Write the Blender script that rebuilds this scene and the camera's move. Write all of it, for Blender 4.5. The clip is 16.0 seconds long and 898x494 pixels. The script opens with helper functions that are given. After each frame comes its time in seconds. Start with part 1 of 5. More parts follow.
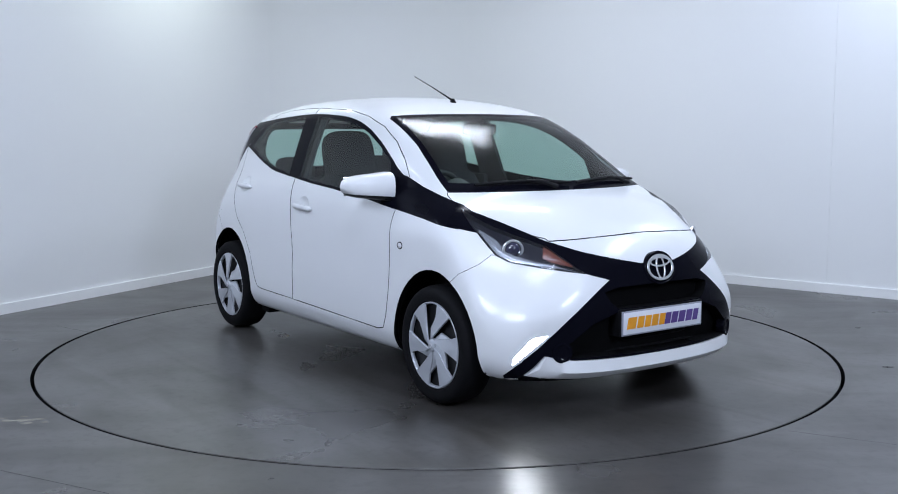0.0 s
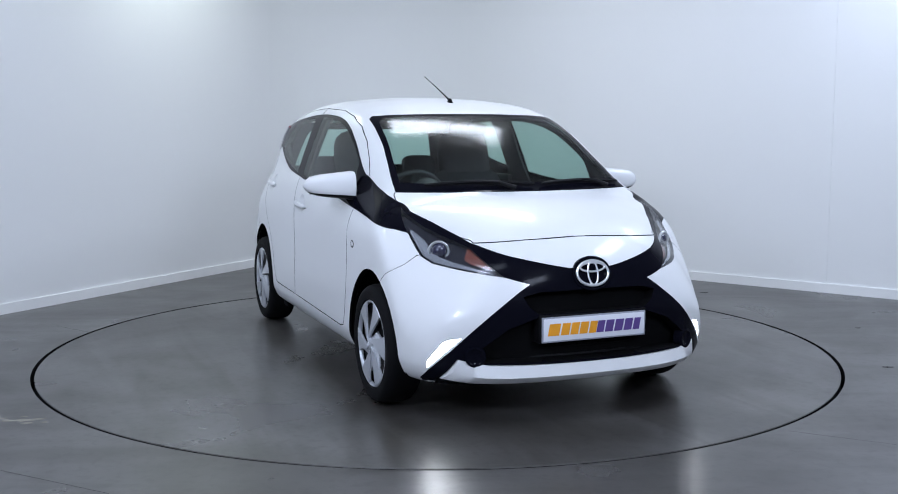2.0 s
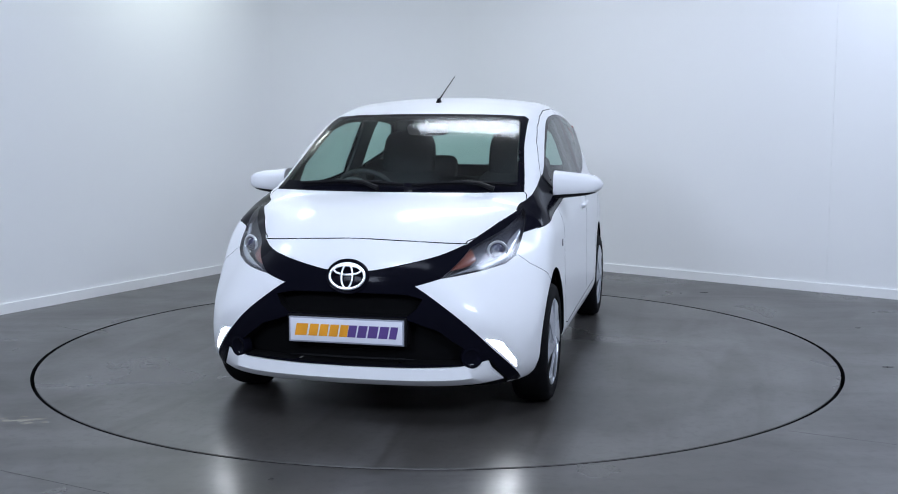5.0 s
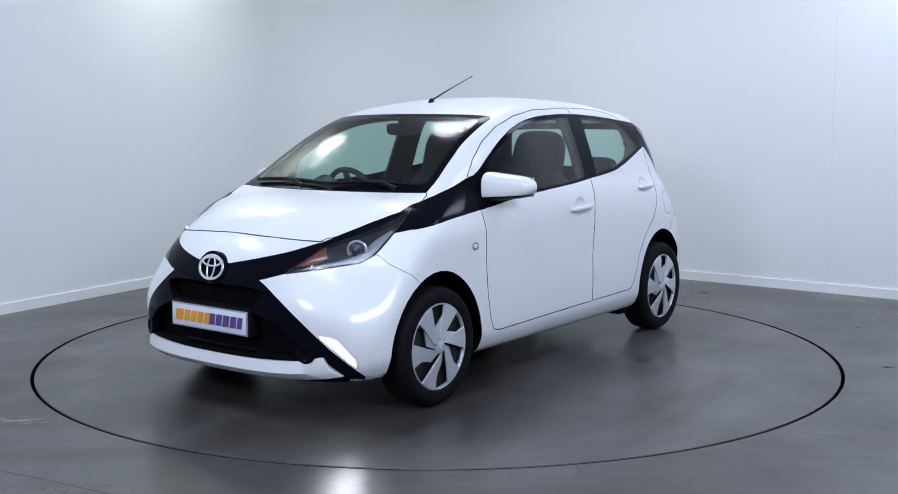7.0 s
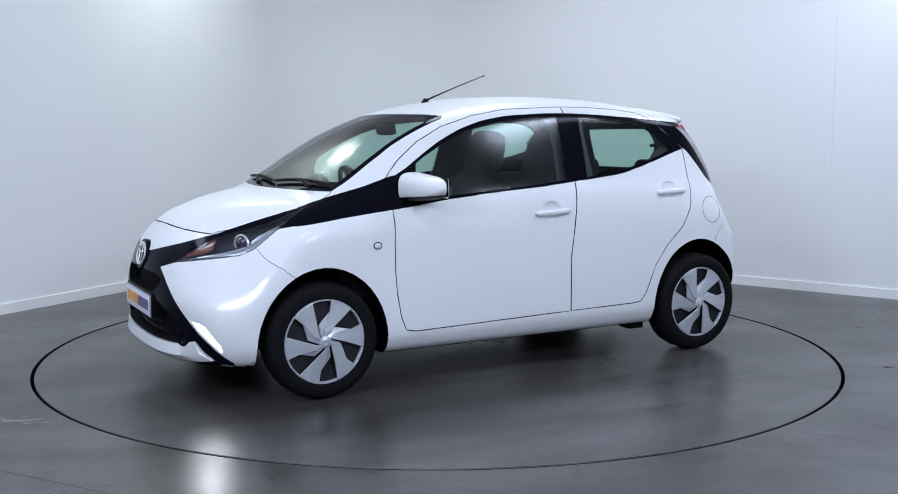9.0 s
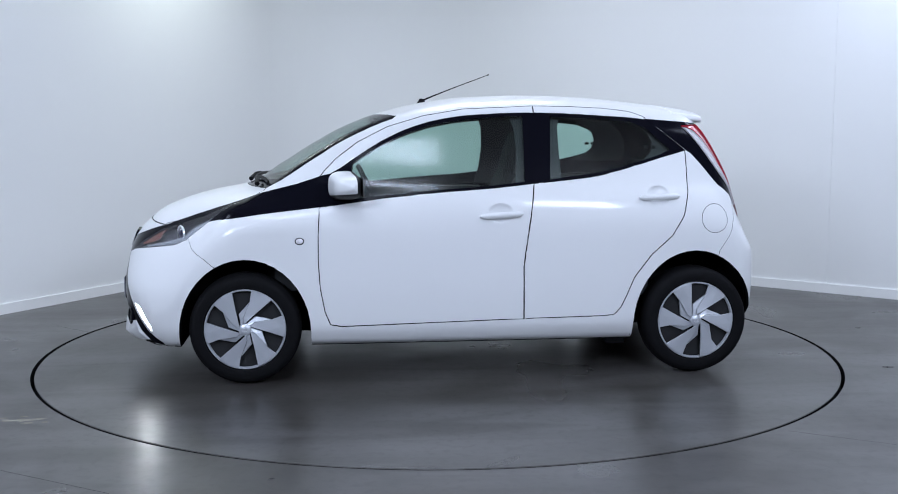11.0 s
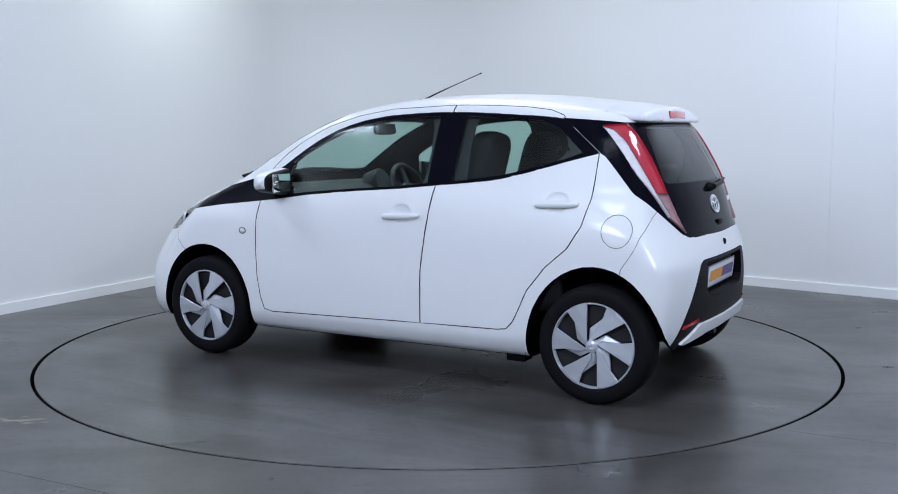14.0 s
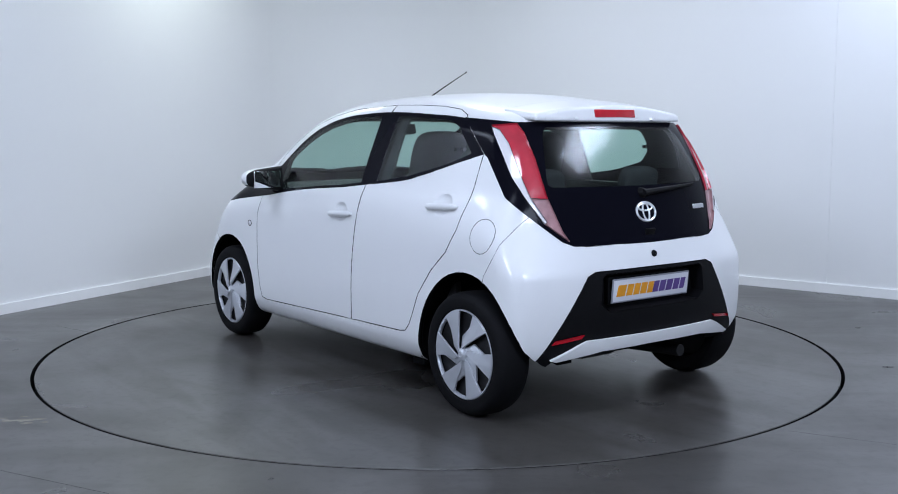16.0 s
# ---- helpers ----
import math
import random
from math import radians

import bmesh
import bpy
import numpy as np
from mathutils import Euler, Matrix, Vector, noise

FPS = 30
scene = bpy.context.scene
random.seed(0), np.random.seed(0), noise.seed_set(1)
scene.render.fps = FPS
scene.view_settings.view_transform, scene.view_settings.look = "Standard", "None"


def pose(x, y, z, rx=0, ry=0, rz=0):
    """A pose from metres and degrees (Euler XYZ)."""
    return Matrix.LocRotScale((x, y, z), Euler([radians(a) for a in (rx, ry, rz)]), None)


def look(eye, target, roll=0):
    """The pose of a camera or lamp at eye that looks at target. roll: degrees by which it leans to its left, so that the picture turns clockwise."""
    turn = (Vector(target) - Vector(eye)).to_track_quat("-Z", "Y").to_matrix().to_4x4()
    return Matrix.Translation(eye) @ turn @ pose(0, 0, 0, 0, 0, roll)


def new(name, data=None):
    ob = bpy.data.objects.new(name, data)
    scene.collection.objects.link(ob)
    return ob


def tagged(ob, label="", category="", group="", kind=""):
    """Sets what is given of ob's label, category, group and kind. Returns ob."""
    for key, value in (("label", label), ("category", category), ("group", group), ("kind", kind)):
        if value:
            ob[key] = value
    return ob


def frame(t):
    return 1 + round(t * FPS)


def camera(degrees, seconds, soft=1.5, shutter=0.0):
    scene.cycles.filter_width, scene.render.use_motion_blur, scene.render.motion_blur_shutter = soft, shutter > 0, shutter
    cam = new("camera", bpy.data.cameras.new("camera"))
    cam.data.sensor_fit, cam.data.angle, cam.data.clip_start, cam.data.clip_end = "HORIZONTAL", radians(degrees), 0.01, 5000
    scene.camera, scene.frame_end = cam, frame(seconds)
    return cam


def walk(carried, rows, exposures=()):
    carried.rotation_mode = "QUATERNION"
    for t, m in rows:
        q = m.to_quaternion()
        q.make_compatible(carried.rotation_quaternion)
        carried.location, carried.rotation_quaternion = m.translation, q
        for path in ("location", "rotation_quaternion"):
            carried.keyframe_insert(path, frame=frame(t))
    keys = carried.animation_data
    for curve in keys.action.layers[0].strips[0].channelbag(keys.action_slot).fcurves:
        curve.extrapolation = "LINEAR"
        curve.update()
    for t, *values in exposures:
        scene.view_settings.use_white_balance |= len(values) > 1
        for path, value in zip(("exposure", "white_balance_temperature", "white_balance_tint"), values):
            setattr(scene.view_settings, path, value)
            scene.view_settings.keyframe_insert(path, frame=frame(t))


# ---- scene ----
# ---- camera, standing still ----
cam = camera(47.0, 16.0, soft=1.0)
CAM = pose(0, -6.087, 1.294, 90 - 6.546, 0, -0.559)
walk(cam, [(0, CAM), (16, CAM)])

# ---- light: a windowless white studio under ceiling panels ----
world = bpy.data.worlds.new("world")
scene.world = world
world.use_nodes = True
world.node_tree.nodes["Background"].inputs[0].default_value = (0.75, 0.8, 0.9, 1)
world.node_tree.nodes["Background"].inputs[1].default_value = 0.05
scene.view_settings.exposure = 0.0
CEILING = 3.6
COOL, NEUTRAL, GREENISH = (0.68, 0.78, 1.0), (0.80, 0.87, 1.0), (0.88, 1.0, 0.96)


def panel_lamp(eye, aim, sx, sy, power, colour):
    data = bpy.data.lights.new("panel_lamp", "AREA")
    data.shape, data.size, data.size_y, data.energy, data.color = "RECTANGLE", sx, sy, power, colour
    ob = new("panel_lamp", data)
    ob.matrix_world = look(eye, aim)
    return ob


# eye, aim, width, height, power: soft panels behind the camera, overhead panels, and two near the walls, all unseen
LAMPS = [((-2.6, -5.6, 2.9), (0, 0, 0.7), 1.1, 0.8, 112, COOL), ((2.6, -5.6, 2.9), (0, 0, 0.7), 1.1, 0.8, 112, COOL),
         ((-3.2, -0.8, 3.45), (-3.2, -0.79, 0), 0.6, 1.1, 46, COOL), ((3.0, -1.2, 3.45), (3.0, -1.19, 0), 0.6, 1.4, 62, COOL),
         # the NEUTRAL panel is added to brighten the rounded corner
         ((-0.3, -3.4, 3.45), (-0.3, -3.39, 0), 1.4, 0.5, 44, COOL), ((0.3, 1.3, 3.5), (0.3, 1.35, 0), 1.4, 0.8, 60, NEUTRAL),
         ((-1.95, 2.35, 3.35), (-2.1, 2.6, 0), 0.4, 0.4, 20, GREENISH), ((3.3, 0.9, 3.4), (3.5, 1.3, 0), 0.8, 0.8, 36, COOL)]
for row in LAMPS:
    panel_lamp(*row)
# ---- materials ----
def mat(name, colour, rough=0.5, metal=0.0, coat=0.0, spec=0.5, vary=0.0, scale=6.0, bump=0.0, bump_scale=60.0, emit=None, strength=0.0, rough_vary=0.0):
    """A principled surface with stains at one scale and fine grain at another."""
    m = bpy.data.materials.new(name)
    m.use_nodes = True
    nt = m.node_tree
    b = nt.nodes["Principled BSDF"]
    b.inputs["Base Color"].default_value = (*colour, 1)
    b.inputs["Roughness"].default_value, b.inputs["Metallic"].default_value = rough, metal
    b.inputs["Coat Weight"].default_value, b.inputs["Coat Roughness"].default_value = coat, 0.10
    b.inputs["Specular IOR Level"].default_value = spec
    if emit:
        b.inputs["Emission Color"].default_value, b.inputs["Emission Strength"].default_value = (*emit, 1), strength
    if vary or bump or rough_vary:
        co = nt.nodes.new("ShaderNodeTexCoord")
        big, fine = nt.nodes.new("ShaderNodeTexNoise"), nt.nodes.new("ShaderNodeTexNoise")
        big.inputs["Scale"].default_value, big.inputs["Detail"].default_value = scale, 5
        fine.inputs["Scale"].default_value, fine.inputs["Detail"].default_value = bump_scale, 3
        for n in (big, fine):
            nt.links.new(co.outputs["Object"], n.inputs["Vector"])
        if vary:
            mix = nt.nodes.new("ShaderNodeMix")
            mix.data_type = "RGBA"
            mix.inputs["A"].default_value = (*[c * (1 - vary) for c in colour], 1)
            mix.inputs["B"].default_value = (*[min(1, c * (1 + vary)) for c in colour], 1)
            nt.links.new(big.outputs["Fac"], mix.inputs["Factor"])
            nt.links.new(mix.outputs["Result"], b.inputs["Base Color"])
        if rough_vary:
            rr = nt.nodes.new("ShaderNodeMapRange")
            rr.inputs["From Min"].default_value, rr.inputs["From Max"].default_value = 0.3, 0.7
            rr.inputs["To Min"].default_value, rr.inputs["To Max"].default_value = rough - rough_vary, rough + rough_vary
            nt.links.new(big.outputs["Fac"], rr.inputs["Value"])
            nt.links.new(rr.outputs["Result"], b.inputs["Roughness"])
        if bump:
            bp = nt.nodes.new("ShaderNodeBump")
            bp.inputs["Strength"].default_value, bp.inputs["Distance"].default_value = bump, 0.002
            nt.links.new(fine.outputs["Fac"], bp.inputs["Height"])
            nt.links.new(bp.outputs["Normal"], b.inputs["Normal"])
    return m


def glass(name, tint, gloss=0.065):
    """Thin tinted pane: straight-through tint and a gloss that grows at grazing angles."""
    m = bpy.data.materials.new(name)
    m.use_nodes = True
    nt = m.node_tree
    nt.nodes.remove(nt.nodes["Principled BSDF"])
    out = nt.nodes["Material Output"]
    tr, gl, lw, mx = (nt.nodes.new("ShaderNode" + k) for k in ("BsdfTransparent", "BsdfGlossy", "LayerWeight", "MixShader"))
    pw, ma = nt.nodes.new("ShaderNodeMath"), nt.nodes.new("ShaderNodeMath")
    pw.operation, pw.inputs[1].default_value = "POWER", 5.0
    ma.operation, ma.inputs[1].default_value, ma.inputs[2].default_value = "MULTIPLY_ADD", 0.8, gloss
    tr.inputs[0].default_value = (*tint, 1)
    gl.inputs["Roughness"].default_value = 0.16
    lw.inputs["Blend"].default_value = 0.5
    nt.links.new(lw.outputs["Facing"], pw.inputs[0])
    nt.links.new(pw.outputs[0], ma.inputs[0])
    nt.links.new(ma.outputs[0], mx.inputs[0])
    nt.links.new(tr.outputs[0], mx.inputs[1])
    nt.links.new(gl.outputs[0], mx.inputs[2])
    nt.links.new(mx.outputs[0], out.inputs["Surface"])
    return m


PAINT = mat("white_paint", (0.76, 0.765, 0.77), 0.44, coat=0.42, vary=0.012, scale=3.0)
BLACK = mat("gloss_black", (0.004, 0.004, 0.0075), 0.13, spec=0.16, coat=0.0, vary=0.1, scale=9.0)
BLACK.node_tree.nodes["Principled BSDF"].inputs["IOR"].default_value = 1.22
MATT = mat("matt_black_plastic", (0.0045, 0.0045, 0.0055), 0.5, spec=0.12, vary=0.2, scale=20.0, bump=0.3, bump_scale=400.0)
# also painted on panel edges and in the turntable gap, as their shade
DEEP = mat("dark_lining", (0.0025, 0.0025, 0.003), 0.8, spec=0.08, vary=0.2)
RUBBER = mat("tyre_rubber", (0.005, 0.005, 0.006), 0.75, spec=0.12, vary=0.25, scale=14.0, bump=0.4, bump_scale=160.0)
SILVER = mat("silver_hubcap", (0.57, 0.59, 0.63), 0.34, metal=0.45, coat=0.2, vary=0.05, scale=12.0)
STEEL = mat("dark_steel", (0.03, 0.03, 0.032), 0.5, metal=0.6, vary=0.2, scale=20.0)
CHROME = mat("chrome", (0.86, 0.87, 0.89), 0.28, metal=0.8, vary=0.02)
PANE = glass("tinted_pane", (0.64, 0.80, 0.74), 0.045)
PANE_DARK = glass("privacy_pane", (0.64, 0.80, 0.74), 0.045)
LENS = glass("clear_lens", (0.90, 0.92, 0.94), 0.05)
TAIL_RED = mat("tail_red_lens", (0.46, 0.028, 0.05), 0.10, coat=1.0, vary=0.35, scale=11.0)
STRIP = mat("bright_reflector", (0.36, 0.37, 0.40), 0.22, metal=0.5, vary=0.1, scale=20.0)
RED = mat("red_lens", (0.50, 0.012, 0.025), 0.10, coat=1.0, vary=0.2, scale=30.0)
CLEAR_TAIL = mat("frosted_clear_lens", (0.72, 0.70, 0.72), 0.14, coat=1.0, vary=0.08, scale=40.0)
SMOKE_TAIL = mat("pinkish_clear_lens", (0.42, 0.24, 0.25), 0.12, coat=1.0, vary=0.4, scale=28.0)
AMBER = mat("amber_reflector", (0.17, 0.045, 0.03), 0.3, coat=0.4, vary=0.2, scale=40.0)
DRL_GLOW = mat("daytime_lamp_glow", (0.9, 0.9, 0.9), 0.3, emit=(0.86, 0.92, 1.0), strength=75.0)
BEZEL = mat("lamp_bezel", (0.022, 0.022, 0.034), 0.30, metal=0.3, vary=0.25, scale=25.0)
PROJECTOR = mat("projector_glass", (0.03, 0.03, 0.06), 0.06, coat=1.0, vary=0.2)
FABRIC = mat("dark_seat_fabric", (0.018, 0.019, 0.022), 0.9, vary=0.25, scale=18.0, bump=0.5, bump_scale=500.0)
FABRIC_LIGHT = mat("light_seat_fabric", (0.085, 0.09, 0.10), 0.9, vary=0.2, scale=18.0, bump=0.5, bump_scale=500.0)
DASH = mat("dashboard_plastic", (0.018, 0.019, 0.021), 0.55, vary=0.2, scale=10.0, bump=0.3, bump_scale=300.0)
MIRROR = mat("mirror_glass", (0.85, 0.86, 0.87), 0.02, metal=1.0)
PLATE_WHITE = mat("plate_white", (0.72, 0.73, 0.78), 0.28, vary=0.03)
PLATE_EDGE = mat("plate_edge", (0.30, 0.31, 0.36), 0.35, vary=0.05)
ORANGE = mat("print_orange", (0.80, 0.33, 0.02), 0.4, vary=0.25, scale=14.0)
PURPLE = mat("print_purple", (0.10, 0.055, 0.22), 0.4, vary=0.25, scale=14.0)
WALL = mat("white_wall_paint", (0.74, 0.745, 0.74), 0.55, vary=0.02, scale=0.6, bump=0.08, bump_scale=90.0)
SKIRT = mat("white_skirting", (0.78, 0.78, 0.77), 0.4, vary=0.03, scale=3.0)
CEIL = mat("white_ceiling", (0.75, 0.75, 0.74), 0.8, vary=0.02)


def floor_paint(name, seed, stain):
    """Worn grey floor paint: broad dull patches, smears, specks and a patchy gloss."""
    m = bpy.data.materials.new(name)
    m.use_nodes = True
    nt = m.node_tree
    b = nt.nodes["Principled BSDF"]
    co = nt.nodes.new("ShaderNodeTexCoord")
    mp = nt.nodes.new("ShaderNodeMapping")
    mp.inputs["Location"].default_value = (seed, seed * 1.7, 0)
    nt.links.new(co.outputs["Object"], mp.inputs["Vector"])

    def noise_node(scale, detail, distort=0.0):
        n = nt.nodes.new("ShaderNodeTexNoise")
        n.inputs["Scale"].default_value, n.inputs["Detail"].default_value, n.inputs["Distortion"].default_value = scale, detail, distort
        nt.links.new(mp.outputs[0], n.inputs["Vector"])
        return n.outputs["Fac"]

    def ramp(src, a, ca, z, cz):
        r = nt.nodes.new("ShaderNodeValToRGB")
        r.color_ramp.elements[0].position, r.color_ramp.elements[0].color = a, ca
        r.color_ramp.elements[1].position, r.color_ramp.elements[1].color = z, cz
        nt.links.new(src, r.inputs[0])
        return r.outputs[0]

    def mult(a, b2):
        x = nt.nodes.new("ShaderNodeMix")
        x.data_type, x.blend_type = "RGBA", "MULTIPLY"
        x.inputs["Factor"].default_value = 1
        nt.links.new(a, x.inputs["A"])
        nt.links.new(b2, x.inputs["B"])
        return x.outputs["Result"]

    base = ramp(noise_node(0.55, 4, 0.6), 0.3, (0.064, 0.060, 0.057, 1), 0.7, (0.096, 0.092, 0.088, 1))
    smear = ramp(noise_node(0.9, 6, 1.3), 0.38, (1 - stain, 1 - 1.04 * stain, 1 - 1.12 * stain, 1), 0.60, (1, 1, 1, 1))
    speck = ramp(noise_node(22.0, 8, 0.4), 0.30, (0.70, 0.69, 0.67, 1), 0.50, (1, 1, 1, 1))
    mp2 = nt.nodes.new("ShaderNodeMapping")
    mp2.inputs["Rotation"].default_value, mp2.inputs["Scale"].default_value = (0, 0, 0.45 + seed), (0.7, 4.5, 1)
    nt.links.new(co.outputs["Object"], mp2.inputs["Vector"])
    drag = nt.nodes.new("ShaderNodeTexNoise")
    drag.inputs["Scale"].default_value, drag.inputs["Detail"].default_value, drag.inputs["Distortion"].default_value = 1.1, 8, 0.9
    nt.links.new(mp2.outputs[0], drag.inputs["Vector"])
    streak = ramp(drag.outputs["Fac"], 0.36, (0.66, 0.64, 0.61, 1), 0.56, (1, 1, 1, 1))
    nt.links.new(mult(mult(mult(base, smear), speck), streak), b.inputs["Base Color"])
    rg = ramp(noise_node(1.3, 4, 0.5), 0.3, (0.25, 0.25, 0.25, 1), 0.75, (0.40, 0.40, 0.40, 1))
    nt.links.new(rg, b.inputs["Roughness"])
    bp = nt.nodes.new("ShaderNodeBump")
    bp.inputs["Strength"].default_value, bp.inputs["Distance"].default_value = 0.05, 0.002
    nt.links.new(noise_node(70.0, 4), bp.inputs["Height"])
    nt.links.new(bp.outputs["Normal"], b.inputs["Normal"])
    return m


FLOOR = floor_paint("floor_paint", 0.0, 0.42)
DISC = floor_paint("turntable_paint", 7.0, 0.34)
# ---- the car's outer form: smooth blend of side, top, front and rear sheets (x ahead, y to its left, z up) ----
def curve(table, q):
    """Monotone cubic through the knots of a table of pairs."""
    xs, ys = np.array(table, float).T
    d = np.diff(ys) / np.diff(xs)
    m = np.concatenate([[d[0]], np.where(d[:-1] * d[1:] > 0, 2 * d[:-1] * d[1:] / (d[:-1] + d[1:] + 1e-12 * np.sign(d[:-1] + d[1:] + 1e-30)), 0), [d[-1]]])
    q = np.asarray(q, float)
    qc = np.clip(q, xs[0], xs[-1])
    i = np.clip(np.searchsorted(xs, qc) - 1, 0, len(xs) - 2)
    hh = xs[i + 1] - xs[i]
    s = (qc - xs[i]) / hh
    v = (ys[i] * (1 + 2 * s) * (1 - s) ** 2 + hh * m[i] * s * (1 - s) ** 2 + ys[i + 1] * s * s * (3 - 2 * s) + hh * m[i + 1] * s * s * (s - 1))
    return v + np.where(q < xs[0], (q - xs[0]) * m[0], 0) + np.where(q > xs[-1], (q - xs[-1]) * m[-1], 0)


TOP = [(-1.4, 1.383), (-1.23, 1.412), (-0.98, 1.445), (-0.66, 1.474), (-0.34, 1.483), (-0.01, 1.472), (0.2, 1.447), (0.32, 1.423), (0.49, 1.377),
       (0.67, 1.308), (0.84, 1.216), (1.02, 1.103), (1.22, 0.985), (1.37, 0.955), (1.46, 0.935), (1.57, 0.902), (1.66, 0.866), (1.74, 0.820), (1.82, 0.755), (1.9, 0.68)]
CROWN = [(-1.3, 0.20), (-0.3, 0.14), (0.35, 0.14), (0.7, 0.19), (1.0, 0.20), (1.12, 0.17), (1.25, 0.13), (1.4, 0.20), (1.6, 0.40), (1.8, 0.55)]
WIDTH = [(0.14, 0.68), (0.22, 0.785), (0.30, 0.812), (0.45, 0.813), (0.6, 0.809), (0.75, 0.806), (0.87, 0.796), (0.95, 0.778), (1.0, 0.757), (1.1, 0.722), (1.2, 0.684), (1.3, 0.644), (1.42, 0.592), (1.5, 0.55)]
PLAN_LOW = [(-1.7, 0.945), (-1.5, 0.968), (-1.26, 0.982), (-1.0, 0.993), (-0.5, 1.0), (1.0, 1.0), (1.3, 1.0), (1.5, 0.978), (1.8, 0.90)]
PLAN_HIGH = [(-1.5, 0.85), (-1.3, 0.91), (-1.14, 0.954), (-0.8, 0.985), (-0.3, 1.0), (0.1, 0.998), (0.35, 0.985), (0.6, 0.952), (0.9, 0.903), (1.02, 0.892), (1.25, 0.885), (1.6, 0.86)]
NOSE = [(0.1, 1.76), (0.2, 1.83), (0.27, 1.865), (0.35, 1.872), (0.5, 1.872), (0.6, 1.862), (0.68, 1.845), (0.75, 1.815), (0.85, 1.74), (1.0, 1.58)]
NOSE_SWEEP = [(0.2, 0.1), (0.45, 0.08), (0.65, 0.26), (0.8, 0.38)]
TAIL = [(0.14, -1.48), (0.25, -1.555), (0.35, -1.588), (0.5, -1.597), (0.63, -1.592), (0.72, -1.572), (0.8, -1.548), (0.91, -1.517), (1.02, -1.480), (1.15, -1.412), (1.30, -1.318), (1.42, -1.24)]


def smax(a, b, r):
    d = np.maximum(r - np.abs(a - b), 0) / r
    return np.maximum(a, b) + d * d * r / 4


def crown_shape(x, y):
    """Round over the roof, flatter in the middle of the bonnet."""
    k = 0.65 * np.clip((x - 1.15) / 0.25, 0, 1)
    return y * y * (1 - k) + k * y ** 4 / 0.23


def body_field(x, y, z):
    """About the distance from the car's skin, negative inside."""
    y = np.abs(y)
    s = np.clip((z - 0.78) / 0.27, 0, 1)
    s = s * s * (3 - 2 * s)
    side = y - curve(WIDTH, z) * ((1 - s) * curve(PLAN_LOW, x) + s * curve(PLAN_HIGH, x))
    side = side / (1 + 0.13 * (z > 0.95))
    e = 0.02
    slope = (curve(TOP, x + e) - curve(TOP, x - e)) / (2 * e)
    top = (z - curve(TOP, x) + curve(CROWN, x) * crown_shape(x, y)) / np.sqrt(1 + slope * slope)
    nose = (x - curve(NOSE, z) + curve(NOSE_SWEEP, z) * y * y + 0.60 * y ** 4) / np.sqrt(1 + 4 * y * y)
    low = np.clip((0.88 - z) / 0.22, 0, 1)
    tail = (curve(TAIL, z) + (0.15 - 0.05 * low) * y * y + (0.28 - 0.13 * low) * y ** 4 - x) / np.sqrt(1 + (0.7 * np.clip(z - 0.7, 0, 1)) ** 2 + y * y)
    f = smax(side, top, 0.10 - 0.045 * np.clip((x - 0.8) / 0.3, 0, 1))
    f = smax(f, smax(nose, tail, 0.05), 0.10 - 0.03 * np.clip(np.abs(x), 0, 1))
    return smax(f, 0.178 - z, 0.035)
# ---- helpers for meshes ----
def mesh_of(name, bm, material, smooth=True):
    me = bpy.data.meshes.new(name)
    bmesh.ops.recalc_face_normals(bm, faces=bm.faces) if not bm.faces else None
    bm.to_mesh(me)
    bm.free()
    for mm in (material if isinstance(material, (list, tuple)) else [material]):
        me.materials.append(mm)
    if smooth:
        me.polygons.foreach_set("use_smooth", [True] * len(me.polygons))
        me.set_sharp_from_angle(angle=radians(38))
    return me


def part(name, bm, material, parent=None, label="", smooth=True):
    ob = new(name, mesh_of(name, bm, material, smooth))
    ob.parent = parent
    if label:
        ob["label"] = label
    return ob


def box(bm, lo, hi, m=None, bevel=0.0):
    c = [(a + b) / 2 for a, b in zip(lo, hi)]
    s = [b - a for a, b in zip(lo, hi)]
    made = bmesh.ops.create_cube(bm, size=1, matrix=(m or Matrix()) @ Matrix.Translation(c) @ Matrix.Diagonal((*s, 1)))
    if bevel:
        edges = {e for v in made["verts"] for e in v.link_edges}
        bmesh.ops.bevel(bm, geom=list(edges), offset=bevel, segments=2, affect="EDGES", profile=0.6)
    return bm


def lathe(bm, profile, n=64, m=None, closed=False):
    """Turns (radius, height) pairs about the z axis of m."""
    m = m or Matrix()
    rows = [[bm.verts.new(m @ Vector((r * math.cos(2 * math.pi * i / n), r * math.sin(2 * math.pi * i / n), h))) for i in range(n)] for r, h in profile]
    pairs = list(zip(rows, rows[1:])) + ([(rows[-1], rows[0])] if closed else [])
    for a, b in pairs:
        for i in range(n):
            bm.faces.new((a[i], a[(i + 1) % n], b[(i + 1) % n], b[i]))
    return bm


